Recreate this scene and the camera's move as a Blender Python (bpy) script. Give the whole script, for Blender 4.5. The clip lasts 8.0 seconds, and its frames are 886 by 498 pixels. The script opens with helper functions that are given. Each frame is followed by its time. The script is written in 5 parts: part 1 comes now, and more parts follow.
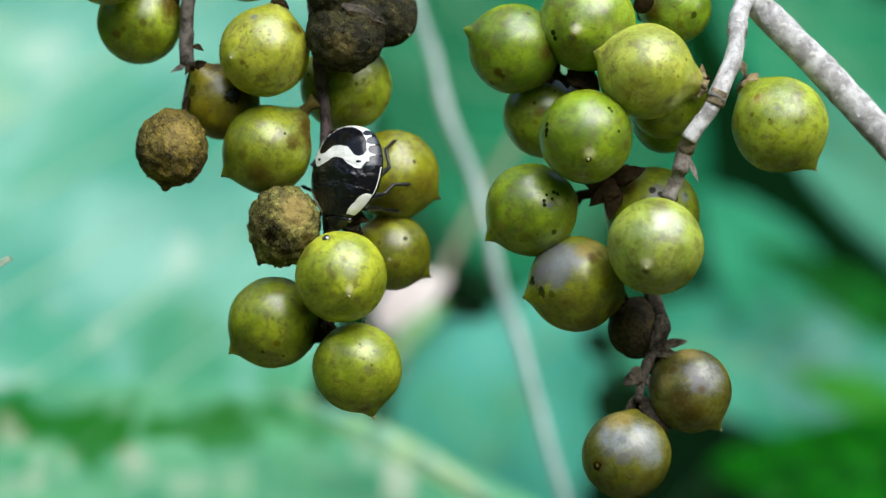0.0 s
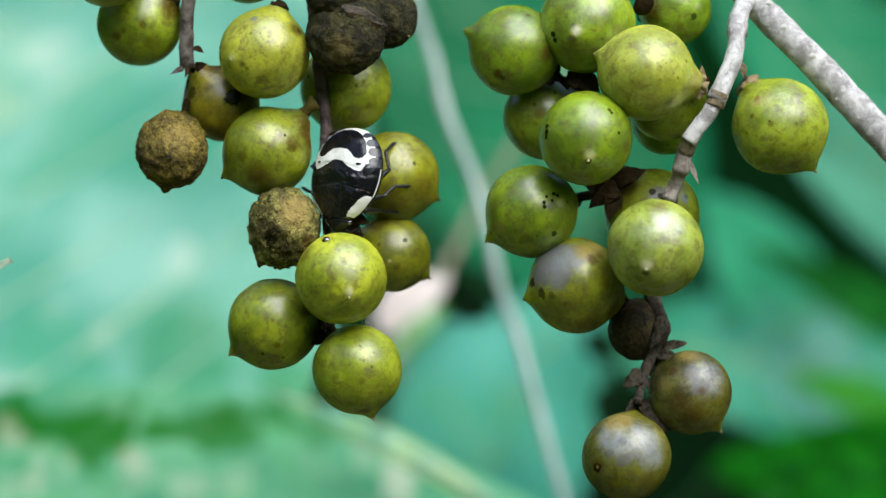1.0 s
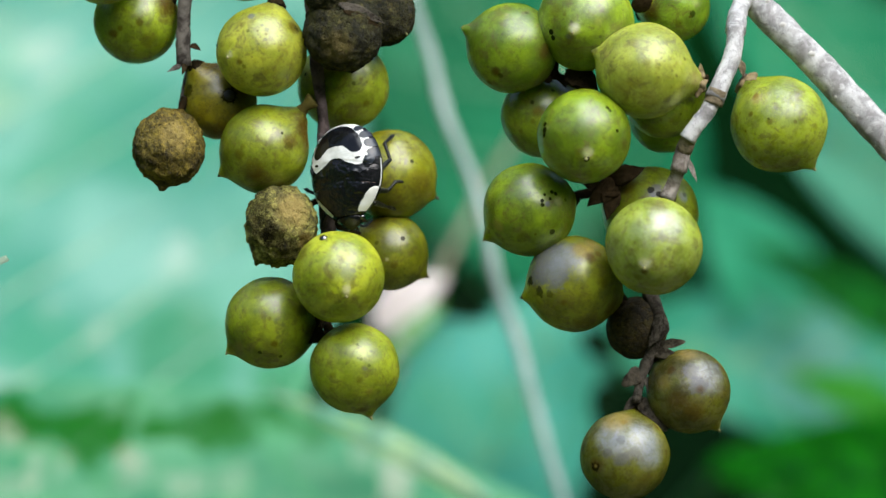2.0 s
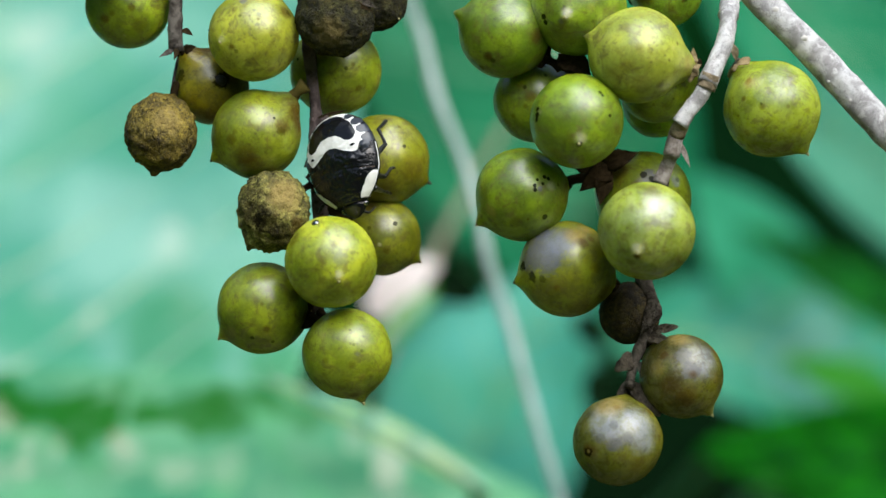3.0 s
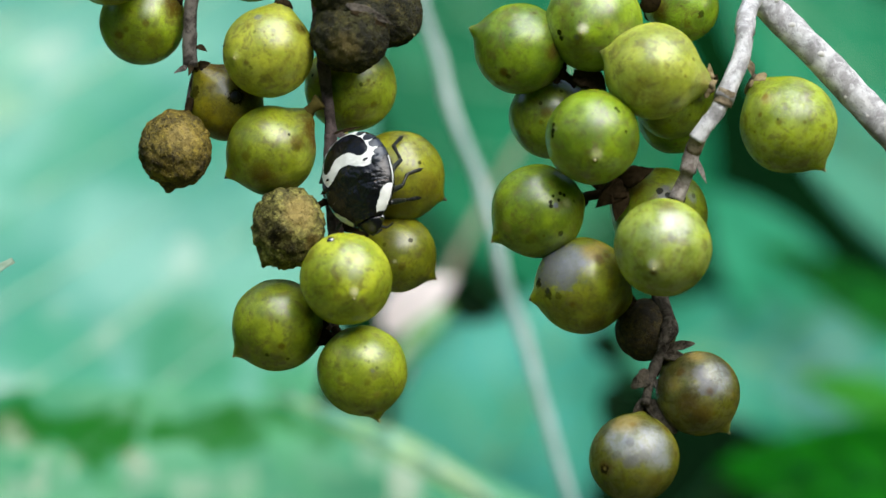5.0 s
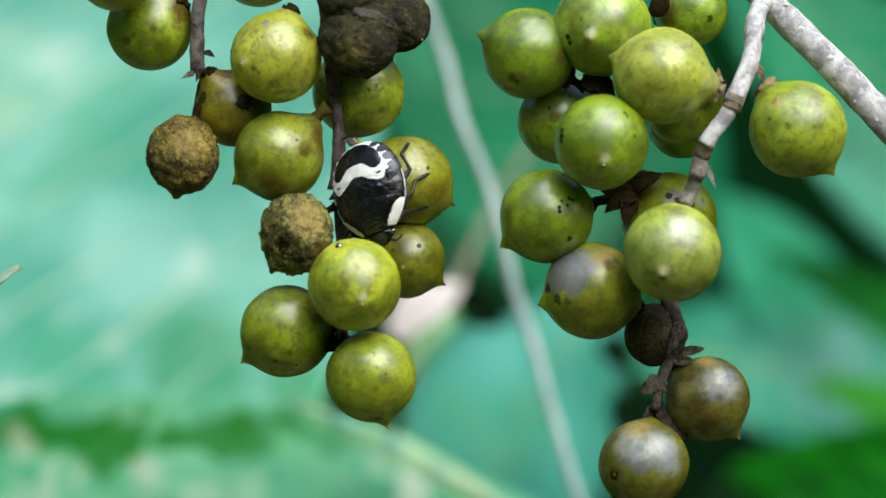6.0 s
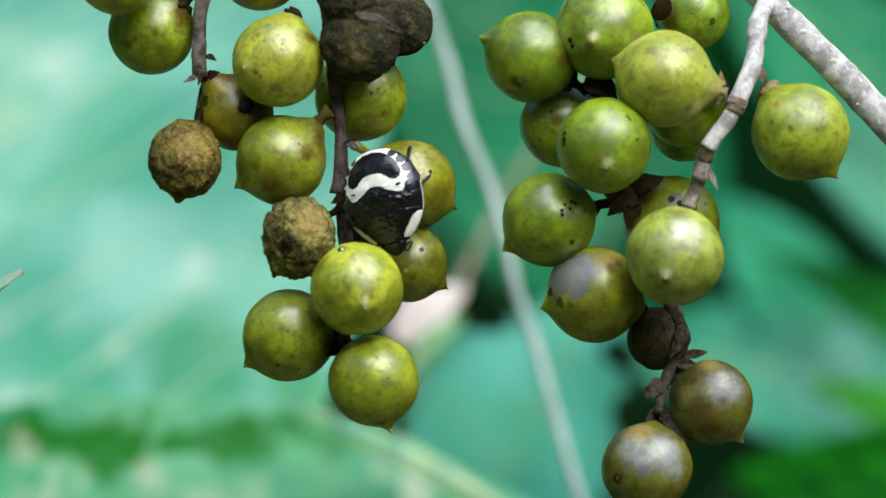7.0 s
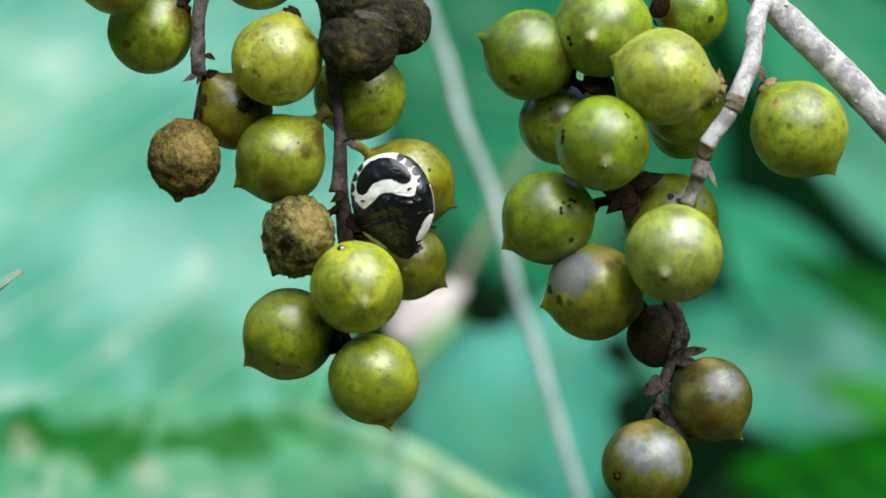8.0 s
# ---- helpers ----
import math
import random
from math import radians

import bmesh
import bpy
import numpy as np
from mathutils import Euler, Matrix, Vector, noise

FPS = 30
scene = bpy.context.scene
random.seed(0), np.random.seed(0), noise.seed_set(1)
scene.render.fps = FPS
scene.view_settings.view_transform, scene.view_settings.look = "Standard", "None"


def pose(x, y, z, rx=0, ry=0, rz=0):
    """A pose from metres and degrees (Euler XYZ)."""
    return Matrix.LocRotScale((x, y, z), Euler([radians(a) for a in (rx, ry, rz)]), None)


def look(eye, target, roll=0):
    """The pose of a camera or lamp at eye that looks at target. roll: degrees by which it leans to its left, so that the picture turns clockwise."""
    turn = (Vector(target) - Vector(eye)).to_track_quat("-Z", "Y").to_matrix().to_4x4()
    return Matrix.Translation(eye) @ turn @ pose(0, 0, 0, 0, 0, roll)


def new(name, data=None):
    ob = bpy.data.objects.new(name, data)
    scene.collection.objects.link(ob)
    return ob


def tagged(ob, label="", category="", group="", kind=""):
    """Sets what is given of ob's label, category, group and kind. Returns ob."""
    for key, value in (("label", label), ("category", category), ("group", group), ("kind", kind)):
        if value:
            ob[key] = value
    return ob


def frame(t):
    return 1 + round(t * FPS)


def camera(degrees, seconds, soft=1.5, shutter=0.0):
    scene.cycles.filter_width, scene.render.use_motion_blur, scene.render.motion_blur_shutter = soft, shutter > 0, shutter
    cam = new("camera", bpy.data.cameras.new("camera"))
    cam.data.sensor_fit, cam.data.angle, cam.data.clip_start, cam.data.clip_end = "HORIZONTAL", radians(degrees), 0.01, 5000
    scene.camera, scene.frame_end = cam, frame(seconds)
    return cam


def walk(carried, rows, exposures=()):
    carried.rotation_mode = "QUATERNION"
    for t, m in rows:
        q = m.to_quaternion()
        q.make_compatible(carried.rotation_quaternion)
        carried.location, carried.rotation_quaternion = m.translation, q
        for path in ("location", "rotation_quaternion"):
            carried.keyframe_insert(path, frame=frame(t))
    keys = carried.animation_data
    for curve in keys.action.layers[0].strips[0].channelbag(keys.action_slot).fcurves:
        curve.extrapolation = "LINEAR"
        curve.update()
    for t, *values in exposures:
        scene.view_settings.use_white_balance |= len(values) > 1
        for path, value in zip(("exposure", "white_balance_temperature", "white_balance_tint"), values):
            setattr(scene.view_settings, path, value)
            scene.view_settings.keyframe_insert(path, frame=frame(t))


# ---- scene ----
# A fruiting shrub seen through a long close-up lens. Places are given in millimetres from a hub 1.2 m above the ground.
HUB = Vector((0, 0, 1.2))


def mm(x, y, z):
    return HUB + Vector((x, y, z)) / 1000


# ---- camera ----
cam = camera(9.05, 8.0, soft=1.5)
cam.data.dof.use_dof = True
cam.data.dof.focus_distance = 0.595
cam.data.dof.aperture_fstop = 15.5


def aim(back, right, up, roll):
    """The hand-held camera, back metres before the hub, turned by small slopes right and up."""
    eye = Vector((0, -back, 1.2))
    return look(eye, eye + Vector((right, 1, up)), roll)


walk(cam, [
    (0, aim(0.60000, -0.000000, -0.000000, 0.000)),
    (0.5, aim(0.60029, 0.000043, 0.000165, 0.051)),
    (1, aim(0.59998, -0.000001, 0.000300, -0.015)),
    (1.5, aim(0.59833, 0.000241, 0.000148, 0.003)),
    (1.7, aim(0.59818, 0.000222, 0.000222, -0.004)),
    (2.8, aim(0.59734, 0.001464, -0.002170, -0.046)),
    (3, aim(0.59719, 0.001743, -0.002667, -0.053)),
    (3.5, aim(0.59694, 0.001725, -0.002356, -0.042)),
    (4, aim(0.59618, 0.000941, -0.001560, -0.054)),
    (4.5, aim(0.59596, 0.000024, -0.000804, -0.041)),
    (4.7, aim(0.59561, -0.000384, -0.000323, -0.066)),
    (5.8, aim(0.59367, -0.002322, 0.001211, -0.205)),
    (6, aim(0.59332, -0.002551, 0.001307, -0.230)),
    (6.5, aim(0.59250, -0.002961, 0.001786, -0.284)),
    (7, aim(0.59267, -0.002993, 0.001978, -0.329)),
    (7.5, aim(0.59271, -0.002914, 0.001851, -0.440)),
    (8, aim(0.59326, -0.002879, 0.001663, -0.516)),
])

# ---- world, sun and exposure ----
world = bpy.data.worlds.new("sky")
scene.world = world
world.use_nodes = True
wt = world.node_tree
sky = wt.nodes.new("ShaderNodeTexSky")
sky.sky_type = "NISHITA"
sky.sun_disc = False
sky.sun_elevation = radians(43)
sky.sun_rotation = radians(145)
sky.air_density, sky.dust_density = 1.0, 3.0
wt.links.new(sky.outputs[0], wt.nodes["Background"].inputs[0])
wt.nodes["Background"].inputs[1].default_value = 0.14

sun = new("sun", bpy.data.lights.new("sun", "SUN"))
sun.data.energy = 3.15
sun.data.angle = radians(64)
sun.data.color = (0.945, 0.985, 1.0)
sun.matrix_world = look((0.28, -0.52, 2.05), (0.0, 0.0, 1.2))
scene.view_settings.exposure = 0.54


# ---- materials ----
class Nodes:
    """A small wrapper to wire a principled material."""

    def __init__(self, name, rough=0.5, metal=0.0):
        self.mat = bpy.data.materials.new(name)
        self.mat.use_nodes = True
        self.tree = self.mat.node_tree
        self.bsdf = self.tree.nodes["Principled BSDF"]
        self.bsdf.inputs["Roughness"].default_value = rough
        self.bsdf.inputs["Metallic"].default_value = metal
        self.coord = self.add("ShaderNodeTexCoord").outputs["Object"]

    def add(self, kind, operation=""):
        node = self.tree.nodes.new(kind)
        if operation:
            node.operation = operation
        return node

    def link(self, a, b):
        self.tree.links.new(a, b)

    def noise(self, scale, detail=4, rough=0.55, vector=None, distort=0.0):
        n = self.add("ShaderNodeTexNoise")
        n.inputs["Scale"].default_value = scale
        n.inputs["Detail"].default_value = detail
        n.inputs["Roughness"].default_value = rough
        n.inputs["Distortion"].default_value = distort
        self.link(vector or self.coord, n.inputs["Vector"])
        return n.outputs["Fac"]

    def cells(self, scale, vector=None):
        n = self.add("ShaderNodeTexVoronoi")
        n.inputs["Scale"].default_value = scale
        self.link(vector or self.coord, n.inputs["Vector"])
        return n.outputs["Distance"]

    def band(self, value, lo, hi, a=0.0, b=1.0):
        n = self.add("ShaderNodeMapRange")
        n.interpolation_type = "SMOOTHSTEP"
        self.link(value, n.inputs["Value"])
        for key, v in (("From Min", lo), ("From Max", hi), ("To Min", a), ("To Max", b)):
            n.inputs[key].default_value = v
        return n.outputs["Result"]

    def math(self, op, a, b=0.0):
        n = self.add("ShaderNodeMath", operation=op)
        for i, v in enumerate((a, b)):
            if isinstance(v, (int, float)):
                n.inputs[i].default_value = v
            else:
                self.link(v, n.inputs[i])
        return n.outputs[0]

    def mix(self, fac, a, b):
        n = self.add("ShaderNodeMix")
        n.data_type = "RGBA"
        for i, v in ((0, fac), (6, a), (7, b)):
            if isinstance(v, (int, float)):
                n.inputs[i].default_value = v
            elif isinstance(v, tuple):
                n.inputs[i].default_value = (*v, 1)
            else:
                self.link(v, n.inputs[i])
        return n.outputs[2]

    def shifted(self):
        """Object coordinates moved by a random step for each object."""
        info = self.add("ShaderNodeObjectInfo")
        add = self.add("ShaderNodeVectorMath", operation="MULTIPLY_ADD")
        add.inputs[1].default_value = (37.0, 23.0, 51.0)
        comb = self.add("ShaderNodeCombineXYZ")
        for i in range(3):
            self.link(info.outputs["Random"], comb.inputs[i])
        self.link(comb.outputs[0], add.inputs[0])
        self.link(self.coord, add.inputs[2])
        return add.outputs[0]

    def warped(self, vector, amount):
        """A vector pushed about by noise, to break up round cells."""
        n = self.add("ShaderNodeTexNoise")
        n.inputs["Scale"].default_value = 6.0
        n.inputs["Detail"].default_value = 4
        self.link(vector, n.inputs["Vector"])
        push = self.add("ShaderNodeVectorMath", operation="MULTIPLY_ADD")
        self.link(n.outputs["Color"], push.inputs[0])
        push.inputs[1].default_value = (amount * 3, amount * 3, amount * 3)
        self.link(vector, push.inputs[2])
        return push.outputs[0]

    def near(self, place):
        """The distance over a unit ball from a place on it, in object coordinates."""
        ball_point = self.add("ShaderNodeVectorMath", operation="NORMALIZE")
        self.link(self.coord, ball_point.inputs[0])
        n = self.add("ShaderNodeVectorMath", operation="DISTANCE")
        self.link(ball_point.outputs[0], n.inputs[0])
        n.inputs[1].default_value = place
        return n.outputs["Value"]

    def bump(self, height, strength, distance):
        n = self.add("ShaderNodeBump")
        n.inputs["Strength"].default_value = strength
        n.inputs["Distance"].default_value = distance
        self.link(height, n.inputs["Height"])
        self.link(n.outputs[0], self.bsdf.inputs["Normal"])

    def colour(self, c):
        self.link(c, self.bsdf.inputs["Base Color"])


STAIN = {
    "brown": (0.10, 0.055, 0.014),
    "tan": (0.36, 0.27, 0.085),
    "grey": (0.145, 0.15, 0.158),
    "pale": (0.50, 0.48, 0.30),
    # grey bloom; on some berries it also holds the sky's reflection as colour
    "bloom": (0.22, 0.245, 0.27),
    "black": (0.004, 0.0035, 0.003),
    # whitish sheen of the sky, put into the skin colour
    "sky_sheen": (0.42, 0.46, 0.36),
}


def berry_skin(name, light, dark, marks=(), speck=0.45, rough=0.3, crust=0.0, wax=1.58):
    """The skin of a berry of unit radius: mottled, speckled, with stains of their own at given places."""
    m = Nodes(name, rough)
    light, dark = (light[0] * 1.1, light[1] * 1.14, light[2] * 0.4), (dark[0] * 0.93, dark[1] * 0.98, dark[2] * 0.35)
    vec = m.shifted()
    big = m.noise(1.5, 3, 0.55, vec)
    col = m.mix(m.band(big, 0.38, 0.62), dark, light)
    mid = m.noise(4.2, 6, 0.7, vec, 0.5)
    col = m.mix(m.band(mid, 0.47, 0.66, 0.0, 0.62), col, (dark[0] * 0.62, dark[1] * 0.48, dark[2] * 0.45))
    fine = m.noise(15, 7, 0.75, vec)
    col = m.mix(m.band(fine, 0.48, 0.66, 0.0, 0.2), col, tuple(min(1, c * 1.4 + 0.008) for c in light))
    col = m.mix(m.band(m.noise(26, 4, 0.7, vec), 0.58, 0.72, 0.0, 0.3), col, tuple(c * 0.45 for c in dark))
    # soft brown blotches that follow their own broken outline
    blotch = m.noise(2.7, 7, 0.72, vec, 0.9)
    col = m.mix(m.band(blotch, 0.51, 0.64, 0.0, 0.68), col, (0.115, 0.092, 0.018))
    # sparse dark specks of several sizes, only where a broad noise allows them
    for scale, lo, hi, sieve_lo, share in ((3.2, 0.13, 0.22, 0.53, 1.0), (6.5, 0.15, 0.25, 0.50, 0.9), (14.0, 0.17, 0.28, 0.49, 0.6)):
        cells = m.math("ADD", m.cells(scale, vec), m.math("MULTIPLY", m.math("SUBTRACT", fine, 0.5), 0.5))
        sieve = m.band(m.noise(scale * 0.35, 2, 0.5, vec), sieve_lo, sieve_lo + 0.08)
        dots = m.math("MULTIPLY", m.band(cells, lo, hi, 1.0, 0.0), sieve)
        col = m.mix(m.math("MULTIPLY", dots, speck * share), col, (0.036, 0.026, 0.008))
    if crust:
        # cracked, pitted rind with pale scurf on the ridges
        rind = m.noise(7.0, 8, 0.78, vec, 0.6)
        col = m.mix(m.band(rind, 0.36, 0.52, 0.85, 0.0), col, tuple(c * 0.22 for c in dark))
        col = m.mix(m.band(rind, 0.53, 0.66, 0.0, 0.75), col, tuple(min(0.6, c * 1.6) for c in light))
        pits = m.cells(8.0, m.warped(vec, 0.10))
        col = m.mix(m.band(pits, 0.08, 0.30, 0.75, 0.0), col, (0.012, 0.010, 0.008))
        col = m.mix(m.band(m.cells(17.0, vec), 0.10, 0.24, 0.6, 0.0), col, tuple(min(0.6, c * 1.5 + 0.02) for c in light))
        patch = m.noise(2.2, 6, 0.7, vec, 0.5)
        col = m.mix(m.band(patch, 0.50, 0.60, 0.0, 0.7), col, tuple(0.3 * c + 0.012 for c in dark))
    edge = m.math("ADD", m.math("MULTIPLY", m.noise(5.0, 6, 0.7, vec), 0.6), m.math("MULTIPLY", fine, 0.4))
    gloss = m.math("ADD", 0.4 if crust < 0.3 else 0.35, 0.0)
    for place, size, kind, amount in marks:
        soft = 0.2 if kind == "black" else 0.3 if kind == "grey" else 0.65
        far = m.math("ADD", m.near(place), m.math("MULTIPLY", m.math("SUBTRACT", edge, 0.5), size * ((4.0 if size > 0.08 else 1.4) if kind == "black" else 3.0 if soft < 0.5 else 1.6)))
        worn = m.math("MULTIPLY", m.band(far, size * (1 - soft), size * (1 + soft * 0.3), amount, 0.0), 1.0 if kind == "black" else m.band(mid, 0.42, 0.60, 1.0, 0.5) if kind == "bloom" else m.band(fine, 0.30, 0.52, 0.55, 1.0))
        col = m.mix(worn, col, STAIN[kind])
        if kind in ("black", "brown"):
            gloss = m.math("MULTIPLY", gloss, m.math("SUBTRACT", 1.0, worn))
        elif kind == "grey":
            gloss = m.math("MULTIPLY", gloss, m.math("SUBTRACT", 1.0, m.math("MULTIPLY", worn, 0.6)))
    worn = m.noise(8.5, 6, 0.72, vec, 0.8)
    col = m.mix(m.band(worn, 0.50, 0.68, 0.0, 0.30), col, (dark[0] * 0.40, dark[1] * 0.32, dark[2] * 0.4))
    m.colour(col)
    rg = m.band(mid, 0.35, 0.65, rough, rough + 0.18)
    m.link(rg, m.bsdf.inputs["Roughness"])
    m.bsdf.inputs["Subsurface Weight"].default_value = 1.0 if crust < 0.3 else 0.0
    m.bsdf.inputs["Subsurface Radius"].default_value = (1.0, 0.9, 0.2)
    m.bsdf.inputs["Subsurface Scale"].default_value = 0.0045
    # the waxy skin keeps little mirror at a flat angle
    facing = m.add("ShaderNodeLayerWeight").outputs["Facing"]
    gloss = m.math("MULTIPLY", gloss, m.band(facing, 0.5, 0.95, 1.0, 0.12))
    m.link(gloss, m.bsdf.inputs["Specular IOR Level"])
    if crust < 0.3:
        # thin waxy bloom over the sound skin
        patchy = m.band(m.noise(3.4, 6, 0.7, vec, 0.6), 0.42, 0.60, 1.0, 0.25 if wax > 1.6 else 0.6)
        m.link(m.math("MULTIPLY", m.math("MULTIPLY", gloss, 2.5), patchy), m.bsdf.inputs["Coat Weight"])
        m.bsdf.inputs["Coat Roughness"].default_value = 0.30 if wax < 1.6 else 0.42
        m.bsdf.inputs["Coat IOR"].default_value = wax
    h = m.math("ADD", m.math("MULTIPLY", fine, 0.5), m.math("MULTIPLY", mid, 1.0))
    if crust:
        h = m.math("ADD", h, m.math("MULTIPLY", m.band(pits, 0.0, 0.4), 1.2))
    m.bump(h, 0.4 + 0.4 * min(crust, 1), 0.00016 + 0.0004 * min(crust, 1))
    return m.mat


def bark(name, light, dark, scale=900.0, rough=0.75, patch=0.5, relief=0.9):
    """Twig bark with streaks, pale lichen and dark pits; scale is per metre."""
    m = Nodes(name, rough)
    a = m.noise(scale * 0.5, 5, 0.65, None, 0.6)
    b = m.noise(scale * 2.6, 7, 0.75)
    col = m.mix(m.band(a, 0.38, 0.60), dark, light)
    col = m.mix(m.band(b, 0.50, 0.64, 0.0, patch), col, tuple(c * 0.35 for c in dark))
    col = m.mix(m.band(m.noise(scale * 1.3, 4, 0.6), 0.56, 0.66, 0.0, 0.6), col, tuple(min(0.85, c * 1.3) for c in light))
    m.colour(col)
    m.bsdf.inputs["Specular IOR Level"].default_value = 0.08
    m.bump(m.math("ADD", a, b), relief, 0.0004)
    return m.mat


def leaf_skin(name, light, dark, rough=0.45, through_light=0.35, scale=28, sheen=0.22, third=None, glint_noise=0.0, spots=(), ragged_by=0.018):
    """Leaf tissue: two greens in broad drifts, a third between; pale noise and placed spots stand for glints and shade.
    """
    m = Nodes(name, rough)
    a = m.noise(scale, 4, 0.55)
    b = m.noise(160, 5, 0.6)
    col = m.mix(m.band(a, 0.36, 0.64), dark, light)
    if third:
        col = m.mix(m.band(m.noise(scale * 1.7, 4, 0.6, None, 0.5), 0.48, 0.66, 0.0, 0.55), col, third)
    col = m.mix(m.band(b, 0.5, 0.75, 0.0, 0.3), col, tuple(c * 0.7 for c in dark))
    pale = tuple(min(0.8, c * 1.3 + 0.06) for c in light)
    col = m.mix(m.band(m.noise(scale * 2.4, 3, 0.5), 0.60, 0.72, 0.0, 0.4), col, pale)
    # pale noise that puts glints into the colour
    if glint_noise:
        col = m.mix(m.band(m.noise(75, 5, 0.65, None, 0.8), 0.56, 0.70, 0.0, glint_noise), col, (0.62, 0.76, 0.64))
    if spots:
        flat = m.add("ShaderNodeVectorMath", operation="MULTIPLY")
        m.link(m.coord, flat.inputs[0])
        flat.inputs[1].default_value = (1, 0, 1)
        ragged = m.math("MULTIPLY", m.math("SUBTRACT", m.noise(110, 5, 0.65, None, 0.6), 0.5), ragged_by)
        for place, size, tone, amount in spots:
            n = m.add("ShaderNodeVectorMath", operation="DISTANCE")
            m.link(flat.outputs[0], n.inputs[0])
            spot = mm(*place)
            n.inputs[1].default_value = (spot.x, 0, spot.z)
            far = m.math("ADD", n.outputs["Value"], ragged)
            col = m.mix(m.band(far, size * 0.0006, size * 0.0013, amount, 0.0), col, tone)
    m.colour(col)
    m.bump(b, 0.3, 0.0006)
    m.bsdf.inputs["Specular IOR Level"].default_value = sheen
    out = m.tree.nodes["Material Output"]
    tr = m.add("ShaderNodeBsdfTranslucent")
    m.link(m.mix(0.2, col, tuple(light)), tr.inputs["Color"])
    mixer = m.add("ShaderNodeMixShader")
    mixer.inputs[0].default_value = through_light
    m.link(m.bsdf.outputs[0], mixer.inputs[1])
    m.link(tr.outputs[0], mixer.inputs[2])
    m.link(mixer.outputs[0], out.inputs["Surface"])
    return m.mat


def plain(name, colour, rough=0.5, vary=0.3, scale=1500.0, relief=0.0002, specular=0.5):
    m = Nodes(name, rough)
    n = m.noise(scale, 5, 0.65)
    m.colour(m.mix(m.band(n, 0.35, 0.7, 0.0, vary), colour, tuple(c * 0.4 for c in colour)))
    m.bump(n, 0.4, relief)
    m.bsdf.inputs["Specular IOR Level"].default_value = specular
    return m.mat


PALE_BARK = bark("pale_bark", (0.62, 0.62, 0.625), (0.31, 0.30, 0.30), 800, 0.65, 0.5, 0.6)
BROWN_BARK = bark("brown_bark", (0.155, 0.120, 0.115), (0.060, 0.045, 0.042), 900)
OCHRE_BARK = bark("ochre_bark", (0.33, 0.27, 0.18), (0.15, 0.115, 0.07), 1300, 0.8, 0.6)
NODE_BARK = bark("node_bark", (0.44, 0.40, 0.37), (0.24, 0.20, 0.175), 1300, 0.8, 0.6)
LOWER_BARK = bark("lower_bark", (0.12, 0.105, 0.085), (0.028, 0.024, 0.018), 1100, 0.8, 0.6)
GREY_BARK = bark("grey_brown_bark", (0.20, 0.18, 0.16), (0.062, 0.053, 0.046), 900, 0.75, 0.7)
SCALE_BARK = bark("scale_bark", (0.115, 0.098, 0.072), (0.03, 0.025, 0.018), 1300, 0.8, 0.6)
WEATHERED = bark("weathered_twig", (0.50, 0.60, 0.585), (0.34, 0.45, 0.43), 140, 0.7, 0.25)
BEIGE_TWIG = bark("beige_twig", (0.42, 0.40, 0.29), (0.30, 0.29, 0.20), 300, 0.8, 0.2)
DRY = plain("dry_brown_bract", (0.034, 0.024, 0.012), 0.9, 0.85, 2200, 0.0006, 0.02)
DRY_PALE = plain("dry_pale_bract", (0.30, 0.235, 0.13), 0.85, 0.75, 2200, 0.0005, 0.05)
TIP_PALE = plain("tip_pale", (0.28, 0.27, 0.10), 0.45, 0.5, 3)
TIP_WHITE = plain("tip_white", (0.78, 0.75, 0.68), 0.5, 0.3, 3)
TIP_DARK = plain("tip_dark", (0.06, 0.045, 0.02), 0.5, 0.5, 3)
BEAD = plain("wet_black", (0.006, 0.006, 0.007), 0.08, 0.1, 3, 0.0)
BEAD.node_tree.nodes["Principled BSDF"].inputs["Coat Weight"].default_value = 1.0
BEAD.node_tree.nodes["Principled BSDF"].inputs["Coat IOR"].default_value = 2.2
SHELL_BLACK = plain("shell_black", (0.005, 0.005, 0.007), 0.23, 0.4, 520, 0.0003, 0.5)
SHELL_SEAM = plain("shell_seam", (0.16, 0.11, 0.08), 0.4, 0.5, 1500, 0.0001)
SHELL_GREY = plain("shell_grey", (0.036, 0.043, 0.056), 0.25, 0.5, 1200, 0.00012, 0.5)
SHELL_WHITE = plain("shell_white", (0.81, 0.82, 0.78), 0.40, 0.12, 1500, 0.0001)
OLIVE_STALK = plain("olive_stalk", (0.13, 0.105, 0.025), 0.7, 0.8, 4, 0.0004, 0.1)
TIP_WART = plain("wart_pale", (0.60, 0.58, 0.55), 0.7, 0.3)
LEG_BLACK = plain("leg_black", (0.010, 0.011, 0.012), 0.30, 0.3, 2000)


# ---- mesh helpers ----
def bm_part(name, bm, material, parent=None, label="", smooth=True):
    mesh = bpy.data.meshes.new(name)
    bm.to_mesh(mesh)
    bm.free()
    return mesh_part(name, mesh, material, parent, label, smooth)


def mesh_part(name, mesh, material, parent=None, label="", smooth=True):
    if smooth:
        mesh.polygons.foreach_set("use_smooth", [True] * len(mesh.polygons))
    if not mesh.materials:
        mesh.materials.append(material)
    ob = new(name, mesh)
    if parent:
        ob.parent = parent
    if label:
        ob["label"] = label
    return ob


